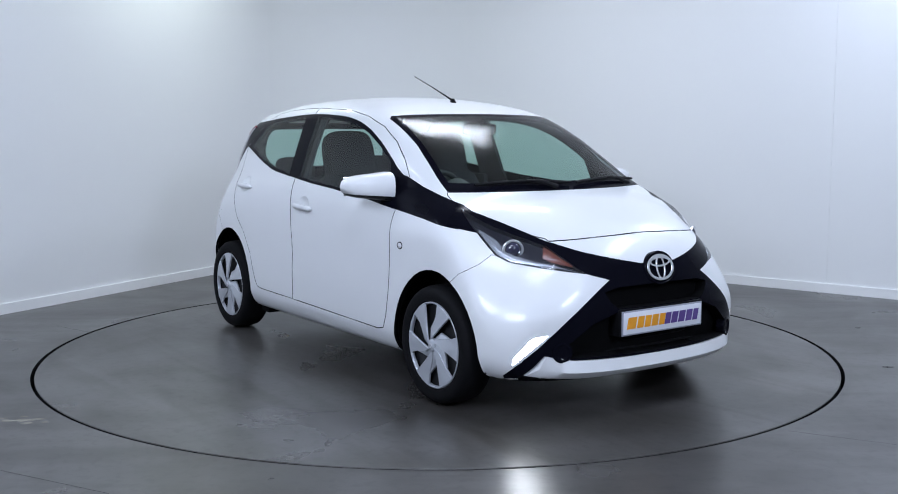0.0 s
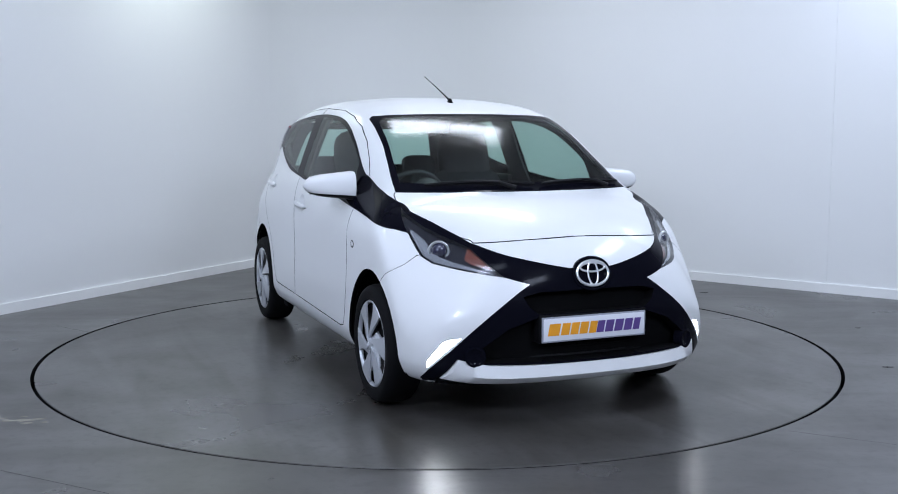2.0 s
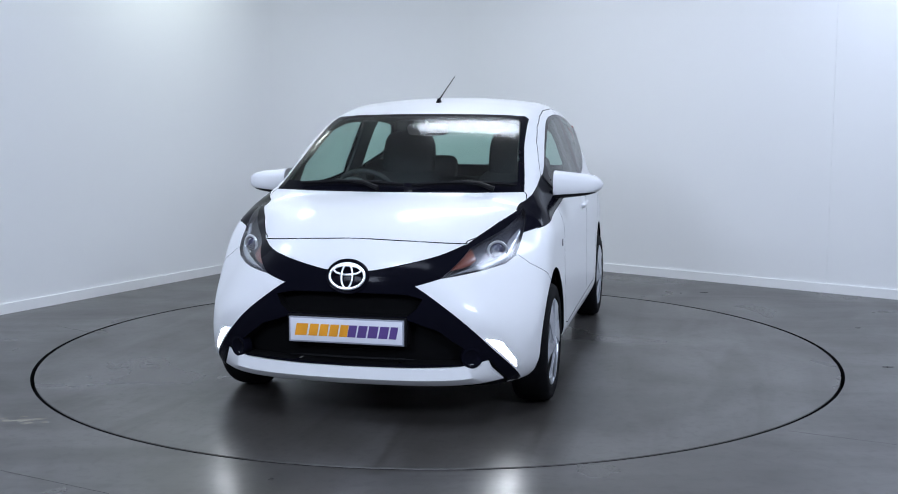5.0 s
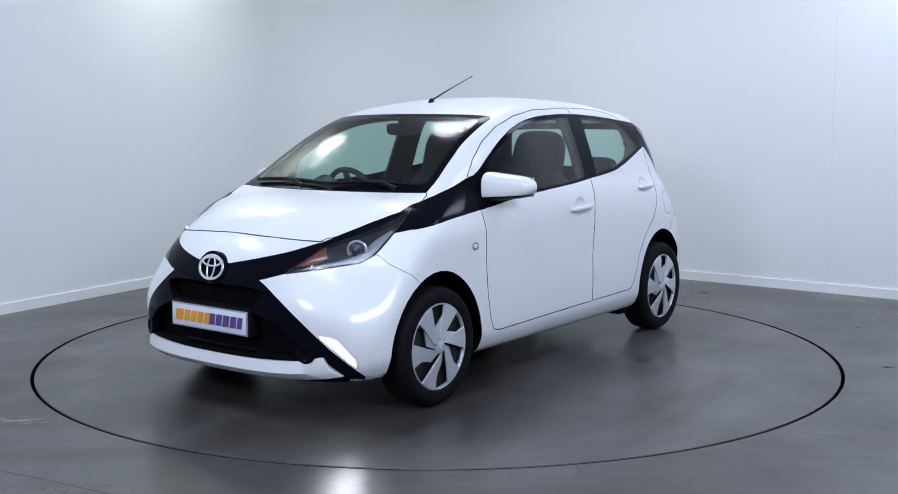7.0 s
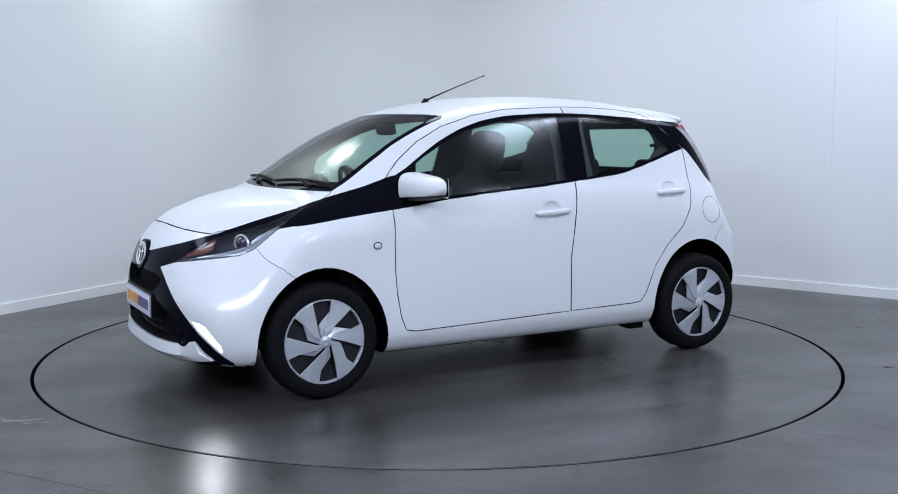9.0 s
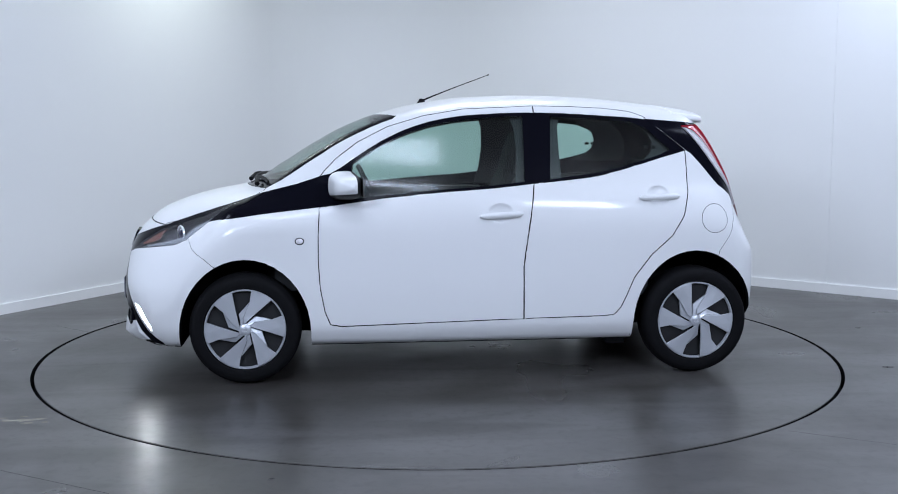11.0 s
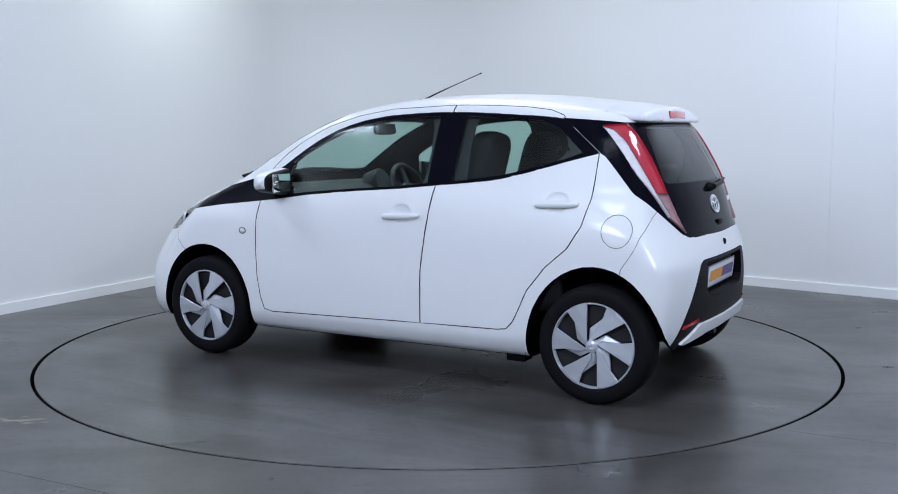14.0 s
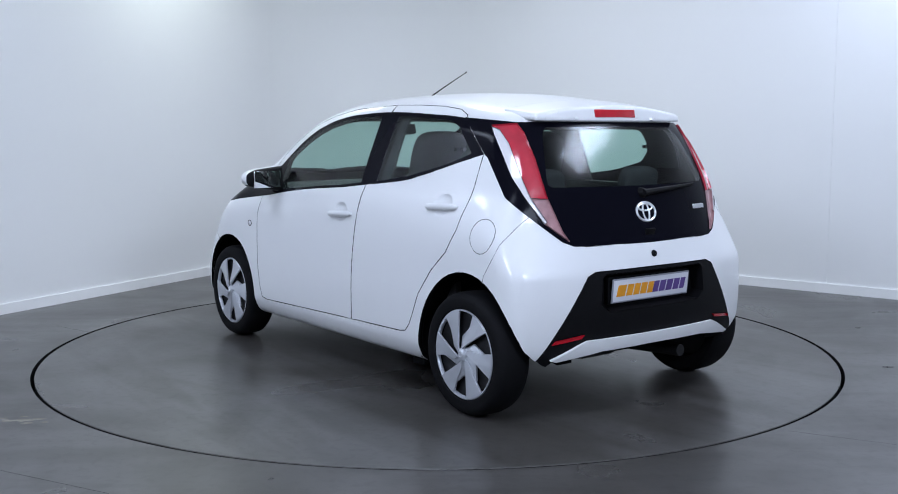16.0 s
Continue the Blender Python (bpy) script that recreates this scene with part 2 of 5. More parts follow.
def oval_ring(bm, a, b, tube, m=None, n=48, k=8, bulge=1.0):
    """A ring of round wire on an oval in the xy plane of m."""
    m = m or Matrix()
    grid = []
    for i in range(n):
        t = 2 * math.pi * i / n
        c = Vector((a * math.cos(t), b * math.sin(t), 0))
        out = Vector((math.cos(t) / a, math.sin(t) / b, 0)).normalized()
        grid.append([bm.verts.new(m @ (c + tube * (math.cos(2 * math.pi * j / k) * out + bulge * math.sin(2 * math.pi * j / k) * Vector((0, 0, 1))))) for j in range(k)])
    for i in range(n):
        p, q = grid[i], grid[(i + 1) % n]
        for j in range(k):
            bm.faces.new((p[j], q[j], q[(j + 1) % k], p[(j + 1) % k]))
    return bm


def tube(bm, pts, radii, k=8):
    """A round rod through points."""
    rows = []
    for i, q in enumerate(pts):
        d = (Vector(pts[min(i + 1, len(pts) - 1)]) - Vector(pts[max(i - 1, 0)])).normalized()
        frame_m = d.to_track_quat("Z", "Y").to_matrix()
        rows.append([bm.verts.new(Vector(q) + radii[i] * (frame_m @ Vector((math.cos(2 * math.pi * j / k), math.sin(2 * math.pi * j / k), 0)))) for j in range(k)])
    for a, b in zip(rows, rows[1:]):
        for j in range(k):
            bm.faces.new((a[j], a[(j + 1) % k], b[(j + 1) % k], b[j]))
    bm.faces.new(rows[0][::-1])
    bm.faces.new(rows[-1])
    return bm


# ---- the room: two white walls that meet in a rounded corner, grey painted floor with a turntable ----
CORNER = Vector((-0.897, 5.169))
LEFT_DIR, RIGHT_DIR = Vector((-0.468, -0.884)).normalized(), Vector((0.780, -0.626)).normalized()
ROUND = 1.52
DISC_R = 2.257


def wall_line():
    """Wall face in plan, from the near end of one wall round the corner to that of the other."""
    a, b = CORNER + LEFT_DIR * ROUND, CORNER + RIGHT_DIR * ROUND
    half = math.acos(LEFT_DIR.dot(RIGHT_DIR)) / 2
    r = ROUND * math.tan(half)
    centre = CORNER + (LEFT_DIR + RIGHT_DIR).normalized() * (ROUND / math.cos(half))
    a0, a1 = math.atan2(*(a - centre).yx), math.atan2(*(b - centre).yx)
    if a0 < a1:
        a0 += 2 * math.pi
    arc = [centre + r * Vector((math.cos(a0 + (a1 - a0) * i / 24), math.sin(a0 + (a1 - a0) * i / 24))) for i in range(25)]
    return CORNER + LEFT_DIR * 13, arc, CORNER + RIGHT_DIR * 11.5


def upright(name, line, thick, z0, z1, material, label, kind="structure", parent=None):
    """A wall or skirting with thickness behind (or before) a line in plan."""
    bm = bmesh.new()
    n = len(line)
    off = []
    for i in range(n):
        d = (line[min(i + 1, n - 1)] - line[max(i - 1, 0)]).normalized()
        off.append(line[i] + Vector((-d.y, d.x)) * thick)
    rows = [[bm.verts.new((*q, z)) for q in src] for src, z in ((line, z0), (line, z1), (off, z1), (off, z0))]
    for a, b in zip(rows, rows[1:] + rows[:1]):
        for i in range(n - 1):
            bm.faces.new((a[i], a[i + 1], b[i + 1], b[i]))
    bm.faces.new([r[0] for r in rows])
    bm.faces.new([r[-1] for r in rows][::-1])
    bmesh.ops.recalc_face_normals(bm, faces=bm.faces)
    return tagged(part(name, bm, material, parent), label, "wall" if parent is None else "", kind=kind)


near_left, arc, near_right = wall_line()
upright("wall_west", [near_left, arc[0]], 0.12, 0, CEILING, WALL, "plain white painted studio wall")
upright("wall_corner", arc, 0.12, 0, CEILING, WALL, "rounded white painted corner between two walls")
JOINT = CORNER + RIGHT_DIR * 5.088
upright("wall_north", [arc[-1], JOINT], 0.12, 0, CEILING, WALL, "plain white painted studio wall with a panel joint")
upright("wall_north_far", [JOINT + RIGHT_DIR * 0.0012, near_right], 0.12, 0, CEILING, WALL, "plain white painted studio wall beyond a panel joint")
REAR = [near_right, Vector((4.5, -9.0)), Vector((-3.2, -11.0)), near_left]
for q, r in zip(REAR, REAR[1:]):
    upright("wall_behind", [q, r], 0.12, 0, CEILING, WALL, "plain white wall closing the studio")
for i, line in enumerate(([near_left, arc[0]], arc, [arc[-1], near_right])):
    upright("baseboard", line, -0.016, 0.0, 0.074, SKIRT, "low white skirting board along the wall")

bm = bmesh.new()
corners = [near_left, arc[0], *arc[1:-1], arc[-1], near_right, *REAR[1:-1]]
bm.faces.new([bm.verts.new((*q, CEILING)) for q in corners])
up = bmesh.ops.extrude_face_region(bm, geom=bm.faces[:])
bmesh.ops.translate(bm, verts=[v for v in up["geom"] if isinstance(v, bmesh.types.BMVert)], vec=(0, 0, 0.1))
tagged(part("ceiling", bm, CEIL, smooth=False), "plain white studio ceiling", "ceiling", kind="structure")

bm = bmesh.new()
inner = [bm.verts.new(((DISC_R + 0.019) * math.cos(2 * math.pi * i / 180), (DISC_R + 0.019) * math.sin(2 * math.pi * i / 180), 0)) for i in range(180)]
outer = [bm.verts.new((14 * math.cos(2 * math.pi * i / 180), 14 * math.sin(2 * math.pi * i / 180), 0)) for i in range(180)]
pit = [bm.verts.new((v.co.x, v.co.y, -0.12)) for v in inner]
for i in range(180):
    j = (i + 1) % 180
    bm.faces.new((inner[i], outer[i], outer[j], inner[j]))
    bm.faces.new((pit[i], inner[i], inner[j], pit[j]))
bm.faces.new(pit)
floor_ob = tagged(part("floor", bm, FLOOR, smooth=False), "worn grey painted concrete studio floor with scuffs", "floor", kind="structure")
floor_ob.data.materials.append(DEEP)
# pit and its wall near black: the gap's shade put into the colour
for q in floor_ob.data.polygons:
    q.material_index = 1 if q.center.z < -0.01 else 0

bm = bmesh.new()
lathe(bm, [(0.0001, -0.1), (DISC_R - 0.030, -0.1), (DISC_R - 0.030, 0.0), (0.0001, 0.0)], 180)
turntable = tagged(part("turntable", bm, DISC), "round grey turntable flush with the floor, under a car", "turntable")
# drum edge painted near black too, as shade in the gap
bm = bmesh.new()
lathe(bm, [(DISC_R - 0.030, -0.1), (DISC_R, -0.1), (DISC_R, -0.004)], 180)
part("drum_edge", bm, DEEP, turntable)
bm = bmesh.new()
lathe(bm, [(DISC_R, -0.004), (DISC_R - 0.003, -0.0004), (DISC_R - 0.030, 0.0)], 180)
part("rim_plate", bm, DISC, turntable)

# peeled paint, crumbs and old saw cuts in the floor
def flat_patch(name, x, y, r, z, material, label, seed, stretch=1.0, kind="structure"):
    rnd = random.Random(seed)
    bm = bmesh.new()
    ring = []
    for i in range(14):
        a = 2 * math.pi * i / 14
        q = r * rnd.uniform(0.25, 1.0)
        ring.append(bm.verts.new((x + q * stretch * math.cos(a), y + q * math.sin(a), z)))
    top = bm.faces.new(ring)
    ext = bmesh.ops.extrude_face_region(bm, geom=[top])
    bmesh.ops.translate(bm, verts=[v for v in ext["geom"] if isinstance(v, bmesh.types.BMVert)], vec=(0, 0, 0.0015))
    return tagged(part(name, bm, material, smooth=False), label, "floor", kind=kind)


CHIP = mat("bare_screed", (0.20, 0.185, 0.155), 0.8, vary=0.3, scale=30.0)
CRUMB = mat("dark_crumb", (0.02, 0.019, 0.018), 0.8, vary=0.3)
for i, (dx, dy, r) in enumerate(((0, 0, 0.035), (0.06, 0.02, 0.028), (-0.07, -0.01, 0.03), (0.10, -0.03, 0.018), (-0.02, 0.06, 0.02), (0.03, -0.05, 0.022), (-0.12, 0.03, 0.025))):
    flat_patch("floor_chip", -1.851 + dx, -1.575 + dy, r * 0.85, -0.0009, CHIP, "patch of peeled floor paint showing pale screed", i, 1.8)
for i, (x, y, r) in enumerate(((2.104, 1.990, 0.018), (2.734, 0.522, 0.012), (2.448, -0.584, 0.018))):
    flat_patch("floor_crumb", x, y, r, 0.0004, CRUMB, "small dark crumb on the floor", 20 + i, 2.0)


def floor_seam(a, b, width=0.003):
    d = (Vector(b) - Vector(a)).normalized()
    n = Vector((-d.y, d.x)) * width / 2
    bm = bmesh.new()
    vs = [bm.verts.new((*(Vector(q) + s * n), 0.0012)) for q, s in ((a, 1), (b, 1), (b, -1), (a, -1))]
    bm.faces.new(vs)
    tagged(part("floor_seam", bm, CRUMB, smooth=False), "thin dark saw-cut seam in the floor", "floor", kind="structure")


for a, b in (((1.502, -1.776), (1.884, -1.977)), ((-1.670, -2.262), (-1.178, -2.519)), ((-2.532, 0.652), (-2.224, 0.418))):
    floor_seam(a, b)

for k, (x, y, z, w) in enumerate(((2.781, 2.318, 0.407, 0.030), (2.896, 2.225, 0.222, 0.018))):
    bm = bmesh.new()
    box(bm, (-w / 2, -0.0015, -0.004), (w / 2, 0.0015, 0.004), pose(x, y, z, 0, -25 + 60 * k, math.degrees(math.atan2(RIGHT_DIR.y, RIGHT_DIR.x))), 0.001)
    tagged(part("wall_scuff", bm, CHIP, smooth=False), "small grey scuff on the white wall", "wall", kind="structure")

# lamps: slim assumed housings round the unseen light panels
for eye, aim, sx, sy, power, colour in LAMPS:
    lamp = tagged(new("studio_light"), "unseen flat white studio light panel, switched on", "studio light", "studio light panels")
    lamp.matrix_world = look(eye, aim)
    bm = bmesh.new()
    for s in (-1, 1):
        box(bm, (s * (sx / 2 + 0.02) - 0.02, -sy / 2 - 0.04, -0.02), (s * (sx / 2 + 0.02) + 0.02, sy / 2 + 0.04, 0.06))
        box(bm, (-sx / 2, s * (sy / 2 + 0.02) - 0.02, -0.02), (sx / 2, s * (sy / 2 + 0.02) + 0.02, 0.06))
    frame_ob = part("housing", bm, CEIL, lamp, smooth=False)
    bm = bmesh.new()
    box(bm, (-sx / 2, -sy / 2, 0.03), (sx / 2, sy / 2, 0.06))
    part("back_plate", bm, CEIL, lamp, smooth=False)
    bm = bmesh.new()
    tube(bm, [lamp.matrix_world.inverted() @ Vector((eye[0], eye[1], CEILING)), (0, 0, 0.06)], [0.012, 0.012], 8)
    part("hanger", bm, STEEL, lamp)


def surface_net(field, lo, hi, step):
    """Quads on the zero level of a field: one vertex in every cell that it crosses, then drawn onto the level."""
    n = [int(round((b - a) / step)) + 1 for a, b in zip(lo, hi)]
    ax = [lo[i] + step * np.arange(n[i]) for i in range(3)]
    g = field(*np.meshgrid(*ax, indexing="ij"))
    inside = g < 0
    count = np.zeros([k - 1 for k in n], int)
    for i in (0, 1):
        for j in (0, 1):
            for k in (0, 1):
                count += inside[i:n[0] - 1 + i, j:n[1] - 1 + j, k:n[2] - 1 + k]
    cells = np.argwhere((count > 0) & (count < 8))
    index = -np.ones(count.shape, int)
    index[tuple(cells.T)] = np.arange(len(cells))
    p = np.array(lo) + step * (cells + 0.5)
    for _ in range(8):
        e = 1e-4
        f0 = field(*p.T)
        grad = np.stack([(field(*(p + e * np.eye(3)[a]).T) - f0) / e for a in range(3)], 1)
        d = f0[:, None] * grad / np.maximum((grad ** 2).sum(1), 0.05)[:, None]
        ln = np.linalg.norm(d, axis=1, keepdims=True)
        p = p - d * np.minimum(1, 0.5 * step / np.maximum(ln, 1e-9))
    faces = []
    for a in range(3):
        b, c = (a + 1) % 3, (a + 2) % 3
        lo_s, hi_s = [slice(None)] * 3, [slice(None)] * 3
        lo_s[a], hi_s[a] = slice(0, -1), slice(1, None)
        first, second = inside[tuple(lo_s)], inside[tuple(hi_s)]
        for q in np.argwhere(first != second):
            if min(q[b], q[c]) < 1 or q[b] >= n[b] - 1 or q[c] >= n[c] - 1:
                continue
            ids = []
            for db, dc in ((-1, -1), (0, -1), (0, 0), (-1, 0)):
                w = q.copy()
                w[b] += db
                w[c] += dc
                ids.append(index[tuple(w)])
            if min(ids) < 0:
                continue
            faces.append(ids if first[tuple(q)] else ids[::-1])
    return p, faces
# ---- the car: skin cut into panels ----
CAR_SHIFT = (-0.1156, 0.0264)
AXLE_F, AXLE_R, HUB_Z, TYRE_R = 1.186, -1.17, 0.283, 0.283
R2 = math.sqrt(0.5)
VIEWS = {"side": ((1, 0, 0), (0, 0, 1)), "front": ((0, 1, 0), (0, 0, 1)), "top": ((1, 0, 0), (0, 1, 0)),
         "f45": ((-R2, R2, 0), (0, 0, 1)), "r45": ((R2, R2, 0), (0, 0, 1))}

BELT = [(1.389, 0.820), (1.301, 0.836), (1.19, 0.852), (1.085, 0.867), (0.770, 0.902), (0.482, 0.942), (0.152, 0.973), (-0.059, 0.986), (-0.296, 1.011), (-0.438, 1.024), (-0.629, 1.045),
        (-0.736, 1.070), (-0.862, 1.103), (-0.987, 1.140), (-1.137, 1.180)]
FRAME_TOP = [(-0.944, 1.339), (-0.853, 1.350), (-0.723, 1.359), (-0.536, 1.370), (-0.329, 1.376), (-0.156, 1.373), (0.037, 1.361), (0.130, 1.349), (0.245, 1.325),
             (0.360, 1.287), (0.475, 1.233), (0.591, 1.163), (0.689, 1.094), (0.749, 1.060), (0.802, 1.050)]
RAIL = [(-0.944, 1.339), (-0.926, 1.359), (-0.850, 1.386), (-0.718, 1.402), (-0.529, 1.411), (-0.322, 1.414), (0.050, 1.397), (0.258, 1.362), (0.449, 1.305),
        (0.605, 1.226), (0.719, 1.141), (0.775, 1.084), (0.802, 1.050)]
DOOR_LINE = [(-0.243, 0.311), (-0.242, 0.586), (-0.262, 0.735), (-0.285, 0.881), (-0.306, 1.046), (-0.321, 1.229), (-0.324, 1.414)]
FRONT_CUT = [(0.802, 1.050), (0.806, 0.901), (0.814, 0.758), (0.815, 0.622), (0.807, 0.490), (0.784, 0.366), (0.757, 0.300), (0.701, 0.289)]
REAR_CUT = [(-0.678, 0.318), (-0.727, 0.325), (-0.760, 0.361), (-0.788, 0.417), (-0.831, 0.518), (-0.927, 0.640), (-1.034, 0.733), (-1.100, 0.840), (-1.131, 0.963), (-1.136, 1.088), (-1.137, 1.180)]
SIDE_BLACK = BELT[1:] + FRAME_TOP + [(0.835, 1.038), (0.92, 1.011), (1.04, 0.982), (1.10, 0.967), (1.205, 0.929), (1.25, 0.915)]
FRONT_DOOR = FRONT_CUT + DOOR_LINE + RAIL[6:-1]
REAR_DOOR = DOOR_LINE[::-1] + REAR_CUT + RAIL[:5]
FRONT_PANE = [(0.625, 0.938), (0.649, 1.020), (0.632, 1.118), (0.580, 1.155), (0.473, 1.215), (0.357, 1.269), (0.242, 1.307), (0.127, 1.331), (0.033, 1.343), (-0.159, 1.357),
              (-0.262, 1.360), (-0.252, 1.020), (-0.058, 0.998), (0.154, 0.984), (0.486, 0.955)]
REAR_PANE = [(-0.388, 1.030), (-0.409, 1.357), (-0.538, 1.354), (-0.724, 1.342), (-0.839, 1.333), (-0.923, 1.299), (-1.054, 1.182), (-0.987, 1.155), (-0.862, 1.117), (-0.735, 1.086), (-0.628, 1.062), (-0.437, 1.038)]
SCREEN = [(-0.1, 1.028), (0.30, 1.028), (0.50, 1.028), (0.596, 1.032), (0.590, 1.06), (0.578, 1.116), (0.556, 1.20), (0.528, 1.325), (0.50, 1.345), (0.410, 1.356), (0.2, 1.361), (-0.1, 1.362)]
SCREEN_EDGE = [(-0.1, 0.988), (0.45, 0.988), (0.637, 0.990), (0.627, 1.03), (0.603, 1.116), (0.580, 1.20), (0.553, 1.345), (0.53, 1.360), (0.410, 1.368), (0.2, 1.372), (-0.1, 1.374)]
HEADLAMP = [(-0.390, 0.922), (-0.548, 0.850), (-0.658, 0.815), (-0.799, 0.774), (-0.907, 0.708), (-0.986, 0.657), (-0.852, 0.674), (-0.747, 0.686), (-0.643, 0.700), (-0.580, 0.727), (-0.545, 0.760), (-0.482, 0.823)]
FRONT_BLACK = [(-0.378, 0.930), (-0.542, 0.880), (-0.663, 0.838), (-0.797, 0.792), (-0.964, 0.746), (-1.219, 0.687), (-1.45, 0.665), (-1.45, 0.10), (-0.560, 0.10), (-0.594, 0.178), (-0.789, 0.343),
               (-1.054, 0.598), (-1.088, 0.627), (-0.986, 0.657), (-0.852, 0.674), (-0.747, 0.686), (-0.643, 0.700), (-0.580, 0.727), (-0.545, 0.760), (-0.482, 0.823), (-0.400, 0.838), (-0.33, 0.848)]
BONNET = [(1.601, 0.473), (1.485, 0.548), (1.373, 0.606), (1.209, 0.669), (1.090, 0.653), (1.05, 0.62), (0.95, 0.58), (0.95, -0.1), (1.95, -0.1), (1.95, 0.44)]
LIP = [(-0.1, 0.273), (0.181, 0.276), (0.380, 0.285), (0.50, 0.284), (0.540, 0.290), (0.605, 0.310), (0.675, 0.205), (0.60, 0.12), (-0.1, 0.12)]
SLOT = [(-0.1, 0.598), (0.254, 0.592), (0.330, 0.574), (0.305, 0.530), (0.265, 0.499), (-0.1, 0.495)]
INTAKE = [(-0.1, 0.480), (0.275, 0.482), (0.40, 0.440), (0.565, 0.318), (0.545, 0.302), (0.50, 0.293), (0.381, 0.293), (0.181, 0.287), (-0.1, 0.284)]
DRL = [(-0.672, 0.258), (-0.676, 0.290), (-0.754, 0.379), (-0.783, 0.392), (-0.833, 0.399), (-0.801, 0.369), (-0.690, 0.272)]
BUMPER_F = [(-0.56, 0.73), (-0.511, 0.691), (-0.415, 0.643), (-0.358, 0.588), (-0.30, 0.50), (-0.30, 0.05), (-1.6, 0.05), (-1.6, 0.62), (-1.25, 0.66), (-0.985, 0.70), (-0.7, 0.71)]
REAR_BLACK = [(-0.232, 1.345), (-0.338, 1.182), (-0.357, 1.165), (-0.446, 0.993), (-0.573, 0.894), (-0.697, 0.801), (-0.751, 0.779), (-1.16, 0.772), (-1.16, 1.0), (-0.95, 1.322), (-0.48, 1.322)]
TAIL_LAMP = [(-0.371, 1.306), (-0.474, 1.076), (-0.540, 0.980), (-0.619, 0.877), (-0.726, 0.800), (-0.696, 0.843), (-0.623, 0.999), (-0.571, 1.153), (-0.518, 1.271), (-0.485, 1.312)]
TAIL_WHITE = [(-0.371, 1.300), (-0.474, 1.076), (-0.540, 0.980), (-0.619, 0.877), (-0.628, 0.886), (-0.556, 0.990), (-0.518, 1.07), (-0.455, 1.225), (-0.41, 1.285)]
TAIL_LOW = [(-0.50, 0.994), (-0.66, 0.982), (-0.80, 0.90), (-0.80, 0.75), (-0.60, 0.80), (-0.50, 0.95)]
REAR_PANE_CUT = [(-0.1, 1.305), (0.42, 1.300), (0.45, 1.27), (0.480, 1.19), (0.520, 1.05), (0.50, 1.035), (-0.1, 1.030)]
REAR_INSERT = [(-0.1, 0.668), (0.375, 0.666), (0.420, 0.648), (0.665, 0.290), (0.64, 0.10), (-0.1, 0.10)]
PLATE_WELL = [(-0.1, 0.648), (0.315, 0.648), (0.335, 0.635), (0.345, 0.52), (0.30, 0.485), (-0.1, 0.485)]
REAR_LIP = [(-0.1, 0.363), (0.425, 0.364), (0.465, 0.350), (0.600, 0.292), (0.57, 0.285), (0.33, 0.311), (-0.1, 0.314)]
REAR_GAP = [(-0.1, 0.312), (0.33, 0.309), (0.575, 0.284), (0.665, 0.205), (0.665, -0.1), (-0.1, -0.1)]
NOSE_PANEL = [(-0.1, 0.817), (0.034, 0.816), (0.266, 0.807), (0.398, 0.797), (0.476, 0.791), (0.56, 0.74), (0.56, 0.5), (-0.1, 0.5)]
REFLECTOR = [(0.44, 0.392), (0.585, 0.376), (0.602, 0.360), (0.455, 0.376)]
BUMPER_R = [(-0.556, 0.912), (-0.516, 0.881), (-0.430, 0.794), (-0.357, 0.651), (-0.34, 0.55), (-0.34, 0.05), (-1.3, 0.05), (-1.3, 0.775), (-0.80, 0.775), (-0.72, 0.80)]
FUEL = [(-1.269 + 0.072 * math.cos(2 * math.pi * i / 20), 0.823 + 0.076 * math.sin(2 * math.pi * i / 20)) for i in range(20)]


def arch(x, r, top, grow=0.0):
    """Wheel opening: upper half of an oval on two short legs."""
    oval = [(x + (r + grow) * math.cos(math.pi * i / 20), 0.26 + (top - 0.26 + grow) * math.sin(math.pi * i / 20)) for i in range(21)]
    return [(x + r + grow, -0.1)] + oval + [(x - r - grow, -0.1)]


ARCH_F = arch(1.186, 0.330, 0.638)
ARCH_R = arch(-1.165, 0.335, 0.654)

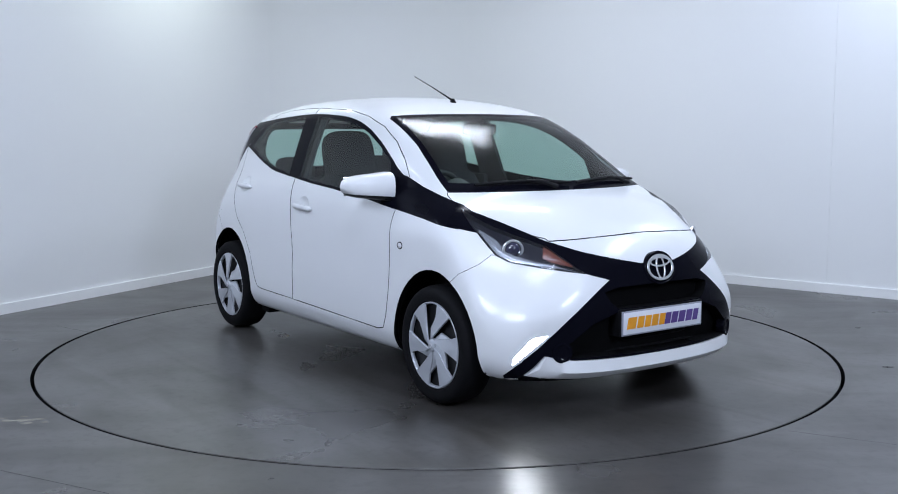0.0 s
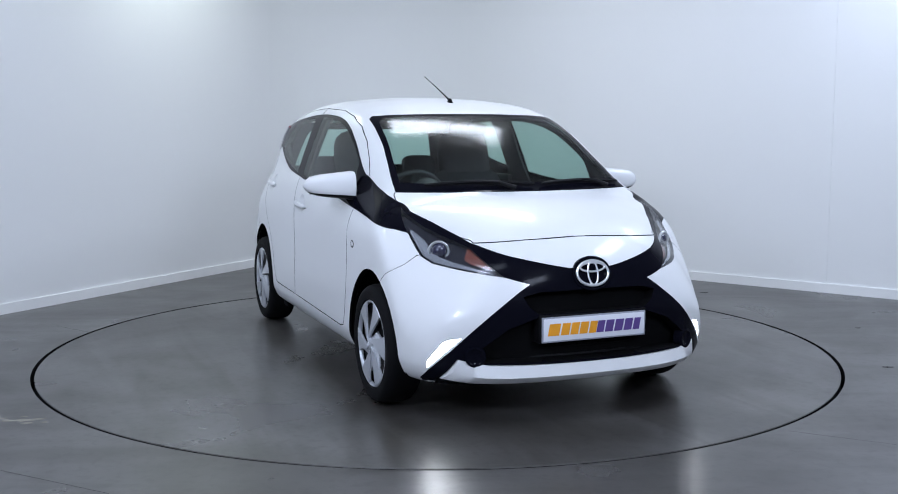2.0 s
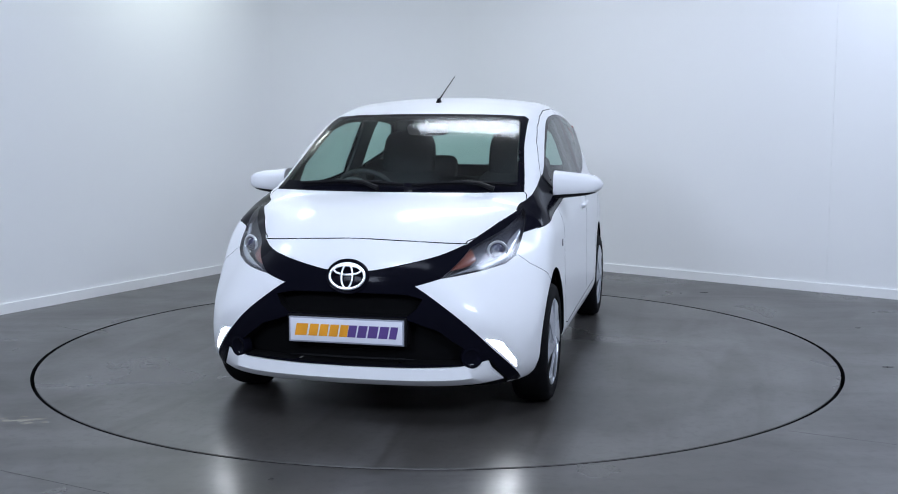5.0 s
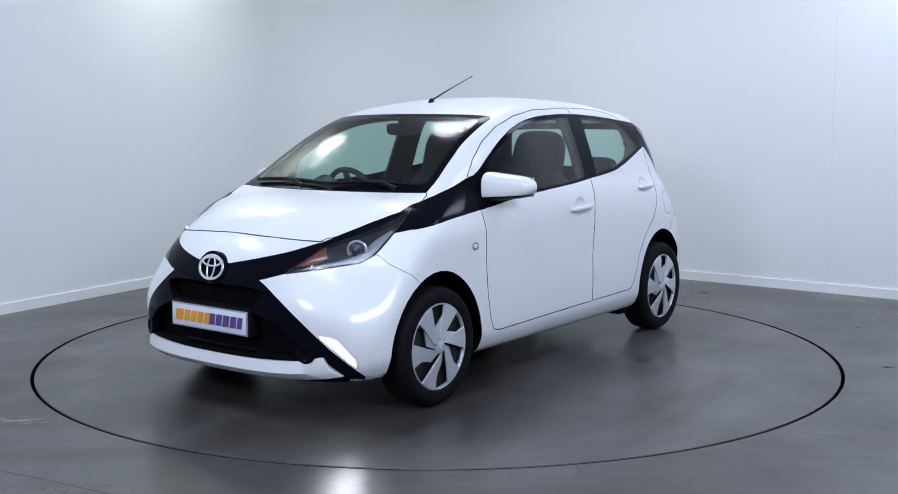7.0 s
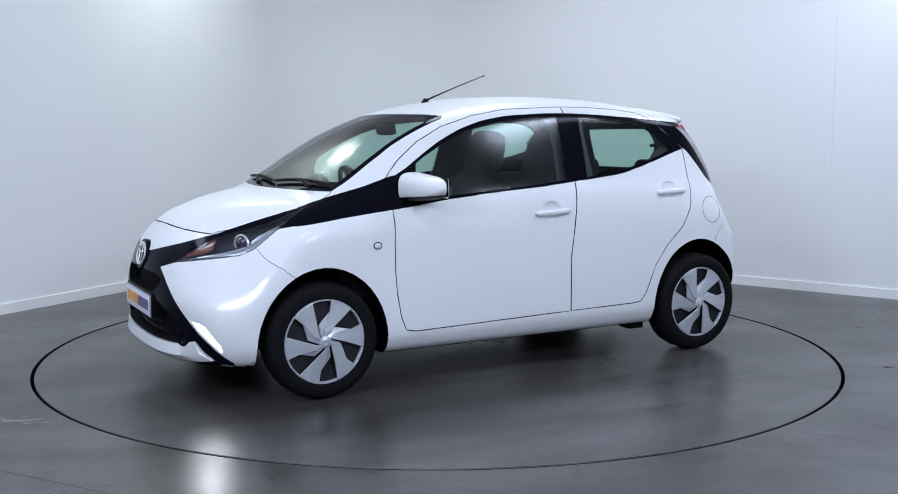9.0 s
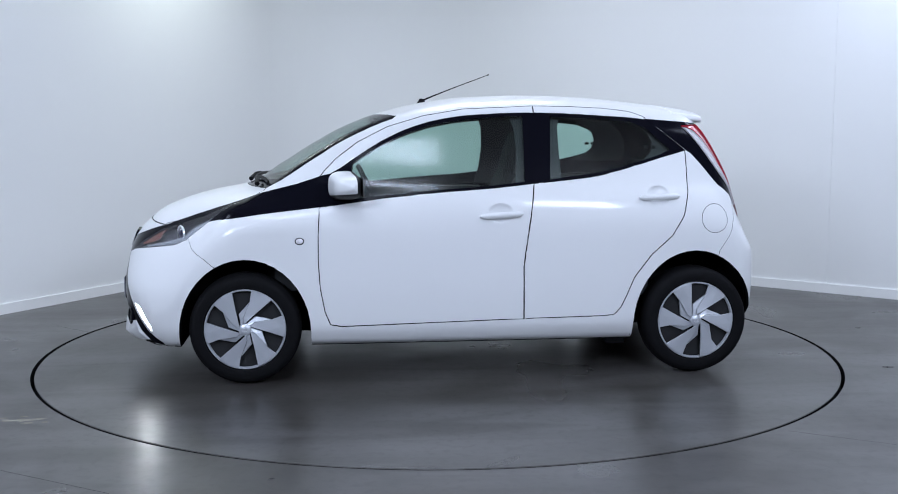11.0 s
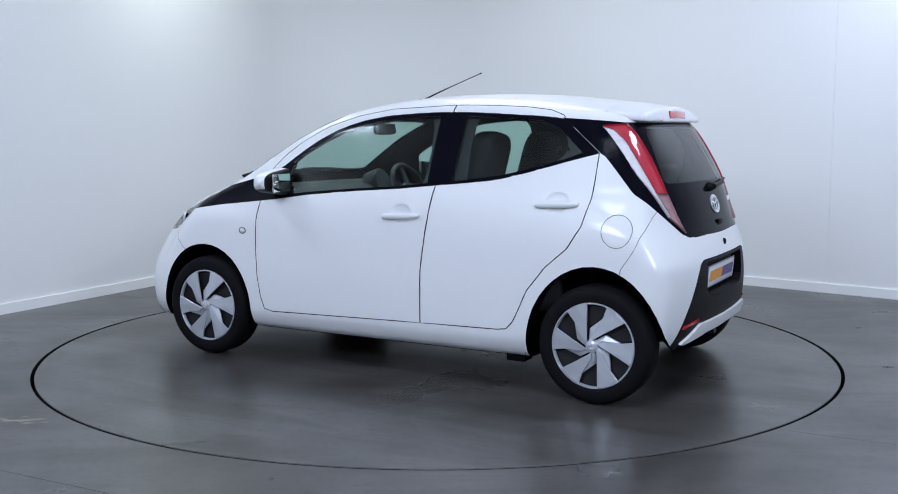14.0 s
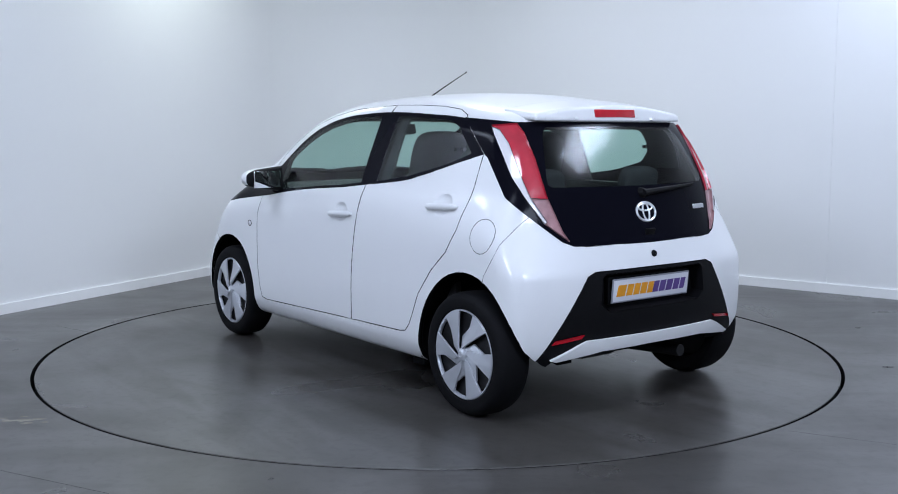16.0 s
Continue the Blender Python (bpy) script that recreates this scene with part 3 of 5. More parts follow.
# regions of the left half, first match first: name, view, outline, test on the face's centre c and normal n
REGIONS = [
    ("arch", "side", ARCH_F, lambda c, n: c.y > 0.3),
    ("arch", "side", ARCH_R, lambda c, n: c.y > 0.3),
    ("arch", "front", REAR_GAP, lambda c, n: c.x < -1.2),
    ("windscreen", "front", SCREEN, lambda c, n: c.x > 0.3 and n.z > 0.2),
    ("screen_edge", "front", SCREEN_EDGE, lambda c, n: c.x > 0.3 and n.z > 0.2),
    ("front_pane", "side", FRONT_PANE, lambda c, n: c.y > 0.45),
    ("rear_pane", "side", REAR_PANE, lambda c, n: c.y > 0.45),
    ("drl", "f45", DRL, lambda c, n: c.x > 1.2 and n.x + n.y > 0),
    ("headlamp", "f45", HEADLAMP, lambda c, n: c.x > 0.9 and c.y > 0.2),
    ("lip", "front", LIP, lambda c, n: c.x > 1.4 and n.z > -0.97),
    ("slot", "front", SLOT, lambda c, n: c.x > 1.4),
    ("intake", "front", INTAKE, lambda c, n: c.x > 1.4),
    ("front_black", "f45", FRONT_BLACK, lambda c, n: c.x > 1.15 and c.z > 0.2 and n.x + n.y > 0),
    ("tail_white", "r45", TAIL_WHITE, lambda c, n: c.x < -0.9 and c.y > 0.2),
    ("tail_low", "r45", TAIL_LOW, lambda c, n: c.x < -0.9 and c.y > 0.2 and inside(TAIL_LAMP, "r45", c)),
    ("tail_red", "r45", TAIL_LAMP, lambda c, n: c.x < -0.9 and c.y > 0.2),
    ("back_pane", "front", REAR_PANE_CUT, lambda c, n: c.x < -1.1),
    ("rear_black", "r45", REAR_BLACK, lambda c, n: c.x < -0.9 and n.y - n.x > 0),
    ("side_black", "side", SIDE_BLACK, lambda c, n: c.y > 0.4),
    ("rear_reflector", "front", REFLECTOR, lambda c, n: c.x < -1.1),
    ("rear_lip", "front", REAR_LIP, lambda c, n: c.x < -1.1 and n.x < -0.1),
    ("plate_well", "front", PLATE_WELL, lambda c, n: c.x < -1.1),
    ("rear_insert", "front", REAR_INSERT, lambda c, n: c.x < -1.1 and n.z > -0.97),
    ("under", "side", [(-3, -1), (3, -1), (3, 0.225), (-3, 0.225)], lambda c, n: n.z < -0.9),
    ("fuel_flap", "side", FUEL, lambda c, n: c.y > 0.5),
    ("front_door", "side", FRONT_DOOR, lambda c, n: c.y > 0.4),
    ("rear_door", "side", REAR_DOOR, lambda c, n: c.y > 0.4),
    ("front_bumper", "f45", BUMPER_F, lambda c, n: c.x > 1.2 and n.x + n.y > -0.2),
    ("nose_panel", "front", NOSE_PANEL, lambda c, n: c.x > 1.45),
    ("bonnet", "top", BONNET, lambda c, n: n.z > 0.25 and c.x > 0.95 and c.z > 0.6),
    ("rear_bumper", "r45", BUMPER_R, lambda c, n: c.x < -1.1 and n.y - n.x > -0.2),
]


def flat(view, p):
    a, b = VIEWS[view]
    return a[0] * p[0] + a[1] * p[1] + a[2] * p[2], b[0] * p[0] + b[1] * p[1] + b[2] * p[2]


def inside(poly, view, p):
    u, v = flat(view, p)
    odd = False
    for (x0, y0), (x1, y1) in zip(poly, poly[1:] + poly[:1]):
        if (y0 > v) != (y1 > v) and u < x0 + (v - y0) / (y1 - y0) * (x1 - x0):
            odd = not odd
    return odd


GATE = {"side": lambda c: c.y > 0.3, "front": lambda c: abs(c.x) > 0.25, "top": lambda c: c.x > 0.85 and c.z > 0.55, "f45": lambda c: c.x > 0.7, "r45": lambda c: c.x < -0.85}
DISHES = [(-0.122, 0.862, 0.062, 0.050), (-0.965, 0.945, 0.062, 0.050)]


def cut_skin():
    """The left half of the skin, cut along every outline."""
    pts, quads = surface_net(body_field, (-1.69, -0.0375, 0.1), (1.985, 0.9, 1.55), 0.025)
    me = bpy.data.meshes.new("skin")
    me.from_pydata(pts.tolist(), [], quads)
    bm = bmesh.new()
    bm.from_mesh(me)
    bpy.data.meshes.remove(me)
    for _ in range(2):
        bmesh.ops.smooth_vert(bm, verts=bm.verts, factor=0.5, use_axis_x=True, use_axis_y=True, use_axis_z=True)
    for _ in range(3):
        p = np.array([v.co for v in bm.verts])
        e = 1e-4
        f0 = body_field(*p.T)
        g = np.stack([(body_field(*(p + e * np.eye(3)[a]).T) - f0) / e for a in range(3)], 1)
        p = p - f0[:, None] * g / np.maximum((g ** 2).sum(1), 0.1)[:, None]
        for v, q in zip(bm.verts, p):
            v.co = q
    # hand dishes behind the door handles
    for x, z, a, b in DISHES:
        near = [f for f in bm.faces if f.calc_center_median().y > 0.5 and abs(f.calc_center_median().x - x) < a + 0.03 and abs(f.calc_center_median().z - z) < b + 0.03]
        bmesh.ops.subdivide_edges(bm, edges=list({e for f in near for e in f.edges}), cuts=3, use_grid_fill=True)
        for v in bm.verts:
            if v.co.y > 0.5:
                r2 = ((v.co.x - x) / a) ** 2 + ((v.co.z - z) / b) ** 2
                if r2 < 1:
                    v.co.y -= 0.020 * (1 - r2) ** 0.8
    bmesh.ops.bisect_plane(bm, geom=bm.verts[:] + bm.edges[:] + bm.faces[:], plane_co=(0, 0, 0), plane_no=(0, 1, 0), clear_inner=True, dist=1e-5)
    outlines = [(v, o) for _, v, o, _ in REGIONS if o[0][0] > -2.9] + [("r45", TAIL_LAMP)]
    for view, outline in outlines:
        a, b = (Vector(q) for q in VIEWS[view])
        gate = GATE[view]
        for (x0, y0), (x1, y1) in zip(outline, outline[1:] + outline[:1]):
            if (x1 - x0) ** 2 + (y1 - y0) ** 2 < 1e-8:
                continue
            lo = (min(x0, x1) - 0.022, min(y0, y1) - 0.022)
            hi = (max(x0, x1) + 0.022, max(y0, y1) + 0.022)
            ln = math.hypot(x1 - x0, y1 - y0)
            nx, ny = -(y1 - y0) / ln, (x1 - x0) / ln
            near = []
            for f in bm.faces:
                c = f.calc_center_median()
                u, v = c.dot(a), c.dot(b)
                if lo[0] < u < hi[0] and lo[1] < v < hi[1] and abs((u - x0) * nx + (v - y0) * ny) < 0.03 and gate(c):
                    near.append(f)
            if near:
                geom = near + list({e for f in near for e in f.edges}) + list({q for f in near for q in f.verts})
                bmesh.ops.bisect_plane(bm, geom=geom, plane_co=a * x0 + b * y0, plane_no=a * nx + b * ny, dist=2e-4)
    bm.normal_update()
    return bm


def sort_faces(bm):
    groups = {}
    for f in bm.faces:
        c, n = f.calc_center_median(), f.normal
        for name, view, outline, test in REGIONS:
            if test(c, n) and inside(outline, view, c):
                break
        else:
            name = "body"
        groups.setdefault(name, []).append(f.index)
    return groups


skin = cut_skin()
skin.faces.index_update()
skin.verts.index_update()
skin_verts = [v.co.copy() for v in skin.verts]
skin_normals = [(v.normal if abs(v.co.y) > 1e-4 else Vector((v.normal.x, 0, v.normal.z)).normalized()).copy() for v in skin.verts]
skin_faces = [[v.index for v in f.verts] for f in skin.faces]
skin_groups = sort_faces(skin)
skin.free()


def panel(names, rim=0.014, gap=0.0033, push=0.0, mirrored=None, skip_rim=False):
    """A panel from skin regions: edges drawn in by a hair and turned under. mirrored: None joins both halves, +1 or -1 gives one side."""
    bm = bmesh.new()
    made = {}
    for name in names:
        for fi in skin_groups.get(name, ()):
            vs = []
            for i in skin_faces[fi]:
                if i not in made:
                    made[i] = bm.verts.new(skin_verts[i] - push * skin_normals[i])
                vs.append(made[i])
            try:
                bm.faces.new(vs)
            except ValueError:
                pass
    normal = {made[i]: skin_normals[i] for i in made}
    bmesh.ops.dissolve_degenerate(bm, dist=2e-4, edges=bm.edges[:])
    bm.normal_update()
    border = [e for e in bm.edges if e.is_boundary and not (abs(e.verts[0].co.y) < 1e-4 and abs(e.verts[1].co.y) < 1e-4 and mirrored is None)]
    move = {}
    for e in border:
        f = e.link_faces[0]
        d = (e.verts[1].co - e.verts[0].co)
        inward = f.normal.cross(d).normalized()
        if inward.dot(f.calc_center_median() - e.verts[0].co) < 0:
            inward = -inward
        for v in e.verts:
            move.setdefault(v, Vector())
            move[v] += inward
    for v, d in move.items():
        if d.length > 1e-6:
            s = d.normalized() * gap
            if abs(v.co.y) < 1e-4 and mirrored is None:
                s.y = 0
            v.co += s
    if not skip_rim and border:
        depth = rim if push == 0 else -push
        ext = bmesh.ops.extrude_edge_only(bm, edges=border)
        # edges take the second material, mostly near black: the gap's shade put into colour
        for g in ext["geom"]:
            if isinstance(g, bmesh.types.BMFace):
                g.material_index = 1
        top = {}
        for v in ext["geom"]:
            if isinstance(v, bmesh.types.BMVert):
                near = min((e.other_vert(v) for e in v.link_edges if e.other_vert(v) in normal), key=lambda q: (q.co - v.co).length, default=None)
                if near is not None:
                    v.co -= normal[near] * depth
                    if abs(near.co.y) < 1e-4 and mirrored is None:
                        v.co.y = 0
    if mirrored is None:
        twin = bmesh.ops.duplicate(bm, geom=bm.verts[:] + bm.edges[:] + bm.faces[:])
        vs = [g for g in twin["geom"] if isinstance(g, bmesh.types.BMVert)]
        fs = [g for g in twin["geom"] if isinstance(g, bmesh.types.BMFace)]
        for v in vs:
            v.co.y = -v.co.y
        bmesh.ops.reverse_faces(bm, faces=fs)
        bmesh.ops.remove_doubles(bm, verts=[v for v in bm.verts if abs(v.co.y) < 2e-4], dist=3e-4)
    elif mirrored < 0:
        for v in bm.verts:
            v.co.y = -v.co.y
        bmesh.ops.reverse_faces(bm, faces=bm.faces[:])
    bm.normal_update()
    return bm


car = tagged(new("car"), "small white five-door hatchback with gloss black trim, parked on a turntable", "car")
body = part("body", panel(["body"], gap=0.0016), [PAINT, DEEP], car, "gloss white painted body shell")
part("underbody", panel(["under"], skip_rim=True), DEEP, car, "dark underbody")
bonnet = part("bonnet", panel(["bonnet"]), [PAINT, DEEP], car)
part("nose_panel", panel(["nose_panel"]), [PAINT, DEEP], car)
front_bumper = part("front_bumper", panel(["front_bumper"], gap=0.0008, mirrored=1), [PAINT, DEEP], car)
right_bumper = part("front_bumper", panel(["front_bumper"], gap=0.0008, mirrored=-1), [PAINT, DEEP], car)
part("chin", panel(["lip"], push=0.012, gap=0.0), MATT, car, "matt black chin under the white lip")
front_mask = part("front_mask", panel(["front_black"], rim=0.02, gap=0.0006), BLACK, car, "gloss black X-shaped front mask")
part("upper_grille", panel(["slot"], push=0.055, gap=0.0), DEEP, front_mask)
part("lower_grille", panel(["intake"], push=0.060, gap=0.0), DEEP, front_mask)
part("windscreen", panel(["windscreen"], rim=0.004, gap=0.0), PANE, car, "green-tinted windscreen").visible_shadow = False
part("screen_surround", panel(["screen_edge"], rim=0.01, gap=0.0006), BLACK, car, "black glass edge and cowl")
rear_bumper = part("rear_bumper", panel(["rear_bumper"], gap=0.0008), [PAINT, DEEP], car)
part("rear_insert", panel(["rear_insert"], rim=0.02), MATT, rear_bumper, "matt black lower insert")
part("plate_well", panel(["plate_well"], push=0.070, gap=0.0), MATT, rear_bumper)
part("rear_lip", panel(["rear_lip"], push=-0.014, gap=0.0), PAINT, rear_bumper)
hatch = part("tailgate", panel(["rear_black"], rim=0.012, gap=0.0006), BLACK, car, "gloss black glass tailgate")
part("rear_window", panel(["back_pane"], rim=0.004, gap=0.0), PANE_DARK, hatch, "green-tinted rear window").visible_shadow = False

doors = {}
for side in (1, -1):
    door = part("front_door", panel(["front_door"], mirrored=side), [PAINT, DEEP], car)
    back = part("rear_door", panel(["rear_door"], mirrored=side), [PAINT, DEEP], car)
    doors[side] = (door, back)
    part("window_trim", panel(["side_black"], rim=0.008, gap=0.0006, mirrored=side), BLACK, car, "gloss black window surround and strip to the headlamp")
    part("window_pane", panel(["front_pane"], rim=0.004, gap=0.0, mirrored=side), PANE, door, "green-tinted door glass").visible_shadow = False
    part("window_pane", panel(["rear_pane"], rim=0.004, gap=0.0, mirrored=side), PANE, back, "green-tinted door glass").visible_shadow = False
    part("daytime_lamp", panel(["drl"], push=0.006, gap=0.0, mirrored=side), [DRL_GLOW, MATT], front_bumper if side > 0 else right_bumper, "lit white daytime running lamp")
    lamp = part("headlamp", panel(["headlamp"], push=0.030, gap=0.0, mirrored=side), BEZEL, car, "slanting clear headlamp with a dark bowl and amber corner")
    part("lens", panel(["headlamp"], rim=0.003, gap=0.001, mirrored=side), LENS, lamp).visible_shadow = False
    tail = part("tail_lamp", panel(["tail_red"], rim=-0.010, gap=0.001, mirrored=side), TAIL_RED, car, "tall red tail lamp with a clear edge")
    part("clear_strip", panel(["tail_white"], rim=-0.008, gap=0.001, mirrored=side), CLEAR_TAIL, tail)
    part("lower_lens", panel(["tail_low"], rim=-0.010, gap=0.001, mirrored=side), SMOKE_TAIL, tail)
    part("rear_reflector", panel(["rear_reflector"], rim=-0.006, gap=0.0, mirrored=side), RED, rear_bumper)
part("fuel_flap", panel(["fuel_flap"], gap=0.0012, mirrored=1), [PAINT, DEEP], car)
bm = panel(["fuel_flap"], mirrored=-1, gap=-0.0032, rim=0.004)
part("quarter_panel", bm, [PAINT, DEEP], car)

# dark lining a little inside the skin, open at the windows; it also darkens the panel gaps and stops lamp light behind
lining = panel([n for n in skin_groups if n not in ("arch", "windscreen", "front_pane", "rear_pane", "back_pane", "under", "plate_well", "slot", "intake", "headlamp", "rear_lip")], push=0.026, skip_rim=True, gap=0.0)
part("cabin_lining", lining, DEEP, car, "dark cabin lining")
# ---- wheels ----
def make_wheel():
    """At the hub, axis along y, outer side +y."""
    turn = pose(0, 0, 0, -90)
    bm = bmesh.new()
    lathe(bm, [(0.03, -0.075), (0.195, -0.085), (0.200, -0.03), (0.06, -0.035), (0.03, -0.03)], 40, turn, closed=True)
    wheel = part("wheel", bm, STEEL, car, "steel wheel with black tyre and silver cover")
    bm = bmesh.new()
    lathe(bm, [(0.205, -0.155), (0.232, -0.168), (0.262, -0.166), (0.277, -0.150), (0.282, -0.125), (0.283, -0.082), (0.282, -0.040), (0.277, -0.018), (0.266, -0.002), (0.247, 0.004), (0.226, 0.003), (0.212, 0.001), (0.206, -0.006), (0.205, -0.02)], 72, turn, closed=True)
    part("tyre", bm, RUBBER, wheel, "black rubber tyre")
    bm = bmesh.new()
    lathe(bm, [(0.206, -0.014), (0.2055, -0.005), (0.203, -0.002), (0.199, -0.002), (0.196, -0.006), (0.194, -0.020), (0.200, -0.024)], 72, turn, closed=True)
    cover = part("wheel_cover", bm, SILVER, wheel)

    def plate(poly, name):
        b2 = bmesh.new()
        front = [b2.verts.new((r * math.sin(radians(a)), h, r * math.cos(radians(a)))) for r, a, h in poly]
        back = [b2.verts.new((v.co.x, v.co.y - 0.010, v.co.z)) for v in front]
        n = len(front)
        b2.faces.new(front)
        b2.faces.new(back[::-1])
        for i in range(n):
            b2.faces.new((front[i], back[i], back[(i + 1) % n], front[(i + 1) % n]))
        bmesh.ops.recalc_face_normals(b2, faces=b2.faces)
        bmesh.ops.bevel(b2, geom=[e for e in b2.edges if any(v in front for v in e.verts)], offset=0.0012, segments=1, affect="EDGES")
        return part(name, b2, SILVER, wheel, smooth=False)

    for i in range(6):
        a = 60 * i
        # raised blade with one straight edge, and the lower folded facet beside it
        plate([(0.027, a + 58, 0.008), (0.05, a + 28.6, 0.009), (0.10, a + 13.9, 0.007), (0.201, a + 6, 0.002), (0.201, a + 22, 0.001), (0.200, a + 38, -0.001), (0.142, a + 38, 0.000), (0.06, a + 55, 0.005)], "blade")
        plate([(0.027, a + 60, 0.003), (0.06, a + 56, 0.001), (0.141, a + 38.5, -0.004), (0.084, a + 70, -0.012), (0.027, a + 100, -0.002)], "blade_facet")
    bm = bmesh.new()
    lathe(bm, [(0.0005, 0.012), (0.012, 0.0115), (0.022, 0.009), (0.030, 0.004), (0.034, -0.010)], 28, turn)
    centre = part("centre_cap", bm, SILVER, wheel)
    bm = bmesh.new()
    face = pose(0, 0.0125, 0, 90)
    oval_ring(bm, 0.013, 0.009, 0.0011, face, 24, 5)
    oval_ring(bm, 0.0045, 0.009, 0.001, face, 20, 5)
    part("cap_mark", bm, CHROME, wheel)
    return wheel


def copy_part(ob, m):
    """A copy of a part with its pieces, under the same parent."""
    made = {}
    for o in (ob, *ob.children_recursive):
        made[o] = o.copy()
        scene.collection.objects.link(made[o])
        made[o].parent = made.get(o.parent, o.parent)
    made[ob].matrix_basis = m
    return made[ob]


first_wheel = make_wheel()
OUT = 0.806
first_wheel.matrix_basis = pose(AXLE_F, OUT, HUB_Z, 0, 12)
for x, s, a in ((AXLE_R, 1, 2), (AXLE_F, -1, 12), (AXLE_R, -1, 40)):
    copy_part(first_wheel, pose(x, s * OUT, HUB_Z) @ pose(0, 0, 0, 0, 0, 0 if s > 0 else 180) @ pose(0, 0, 0, 0, a))

def skin_y(x, z):
    ys = np.linspace(0.3, 0.95, 500)
    f = body_field(np.full(500, x), ys, np.full(500, z))
    return float(ys[np.where(f < 0)[0][-1]]) if (f < 0).any() else 0.5


for x in (AXLE_F, AXLE_R):
    for s in (1, -1):
        bm = bmesh.new()
        rim = arch(1.186, 0.330, 0.638, 0.012) if x > 0 else arch(-1.165, 0.335, 0.654, 0.012)
        rim = [(rim[0][0], 0.205)] + rim[1:-1] + [(rim[-1][0], 0.205 if x > 0 else 0.29)]
        outer = [bm.verts.new((px, s * min(0.780, skin_y(px, max(pz, 0.26)) - 0.018), pz)) for px, pz in rim]
        inner = [bm.verts.new((px, s * 0.46, pz)) for px, pz in rim]
        for i in range(len(rim) - 1):
            bm.faces.new((outer[i], outer[i + 1], inner[i + 1], inner[i]))
        bm.faces.new(inner)
        part("arch_liner", bm, DEEP, car, "black wheel arch liner")
    bm = bmesh.new()
    tube(bm, [(x, -0.68, HUB_Z), (x, 0.68, HUB_Z)], [0.035, 0.035], 10)
    part("axle", bm, STEEL, car)
bm = bmesh.new()
tube(bm, [(-1.45, -0.35, 0.20), (-1.2, -0.35, 0.185), (-0.3, -0.05, 0.18), (0.7, 0.0, 0.19)], [0.03, 0.03, 0.028, 0.028], 10)
part("exhaust", bm, STEEL, car, "dull steel exhaust pipe")
for s in (1, -1):
    bm = bmesh.new()
    box(bm, (-0.80, s * 0.70 - 0.05, 0.155), (-0.70, s * 0.70 + 0.05, 0.20), bevel=0.008)
    part("jacking_flap", bm, DEEP, car)


# dark blocks added to fill the open rear underside, where there is only shade
bm = bmesh.new()
box(bm, (-1.42, -0.60, 0.30), (-0.95, 0.60, 0.46), bevel=0.03)
box(bm, (-1.50, -0.50, 0.36), (-1.40, 0.50, 0.52), bevel=0.02)
part("rear_crossmember", bm, DEEP, car)
bm = bmesh.new()
lathe(bm, [(0.0005, 0.10), (0.09, 0.10), (0.10, 0.09), (0.10, -0.09), (0.09, -0.10), (0.0005, -0.10)], 20, pose(-1.28, 0.10, 0.30, 90))
part("silencer", bm, STEEL, car)


# ---- roof, spoiler, aerial, wipers ----
def spoiler_field(x, y, z):
    y = np.abs(y)
    top = z - (curve(TOP, x) - curve(CROWN, x) * y * y + 0.004)
    rear = -1.312 + 0.10 * y * y + 0.22 * (z - 1.36) - x
    side = y - (0.482 + 0.2 * (x + 1.3))
    base = (1.326 + 0.10 * (x + 1.3)) - z
    return smax(smax(smax(top, rear, 0.012), side, 0.016), smax(base, x + 1.10, 0.01), 0.012)


pts, quads = surface_net(spoiler_field, (-1.36, -0.60, 1.28), (-1.04, 0.6, 1.44), 0.0125)
me = bpy.data.meshes.new("spoiler")
me.from_pydata(pts.tolist(), [], quads)
me.materials.append(PAINT)
me.polygons.foreach_set("use_smooth", [True] * len(me.polygons))
spoiler = new("spoiler", me)
spoiler.parent = car
bm = bmesh.new()
box(bm, (-0.006, -0.135, -0.019), (0.012, 0.135, 0.019), pose(-1.3085, 0, 1.364, 0, 12), 0.004)
part("brake_lamp", bm, RED, spoiler, "dark red high-level brake lamp")

bm = bmesh.new()
lathe(bm, [(0.0005, 0.034), (0.008, 0.032), (0.012, 0.02), (0.020, 0.004), (0.022, -0.008)], 16, pose(0.219, 0, 1.433) @ Matrix.Diagonal((1.5, 1, 1, 1)))
aerial = part("aerial", bm, MATT, car, "thin black roof aerial")
bm = bmesh.new()
tube(bm, [(0.215, 0, 1.455), (0.15, 0, 1.482), (0.02, 0, 1.533), (-0.17, 0, 1.6035)], [0.006, 0.0045, 0.003, 0.0022], 6)
tube(bm, [(-0.166, 0, 1.602), (-0.176, 0, 1.606)], [0.004, 0.004], 6)
part("rod", bm, MATT, aerial)


def screen_x(y, z):
    """Where the skin lies at that breadth and height on the windscreen side."""
    xs = np.linspace(0.2, 1.95, 600)
    f = body_field(xs, np.full(600, y), np.full(600, z))
    k = np.where(f < 0)[0][-1]
    return float(xs[k] + (xs[k + 1] - xs[k]) * f[k] / (f[k] - f[k + 1])) if k < 599 else float(xs[k])


def tail_x(y, z):
    xs = np.linspace(-1.0, -1.75, 400)
    f = body_field(xs, np.full(400, y), np.full(400, z))
    return float(xs[np.where(f < 0)[0][-1]])


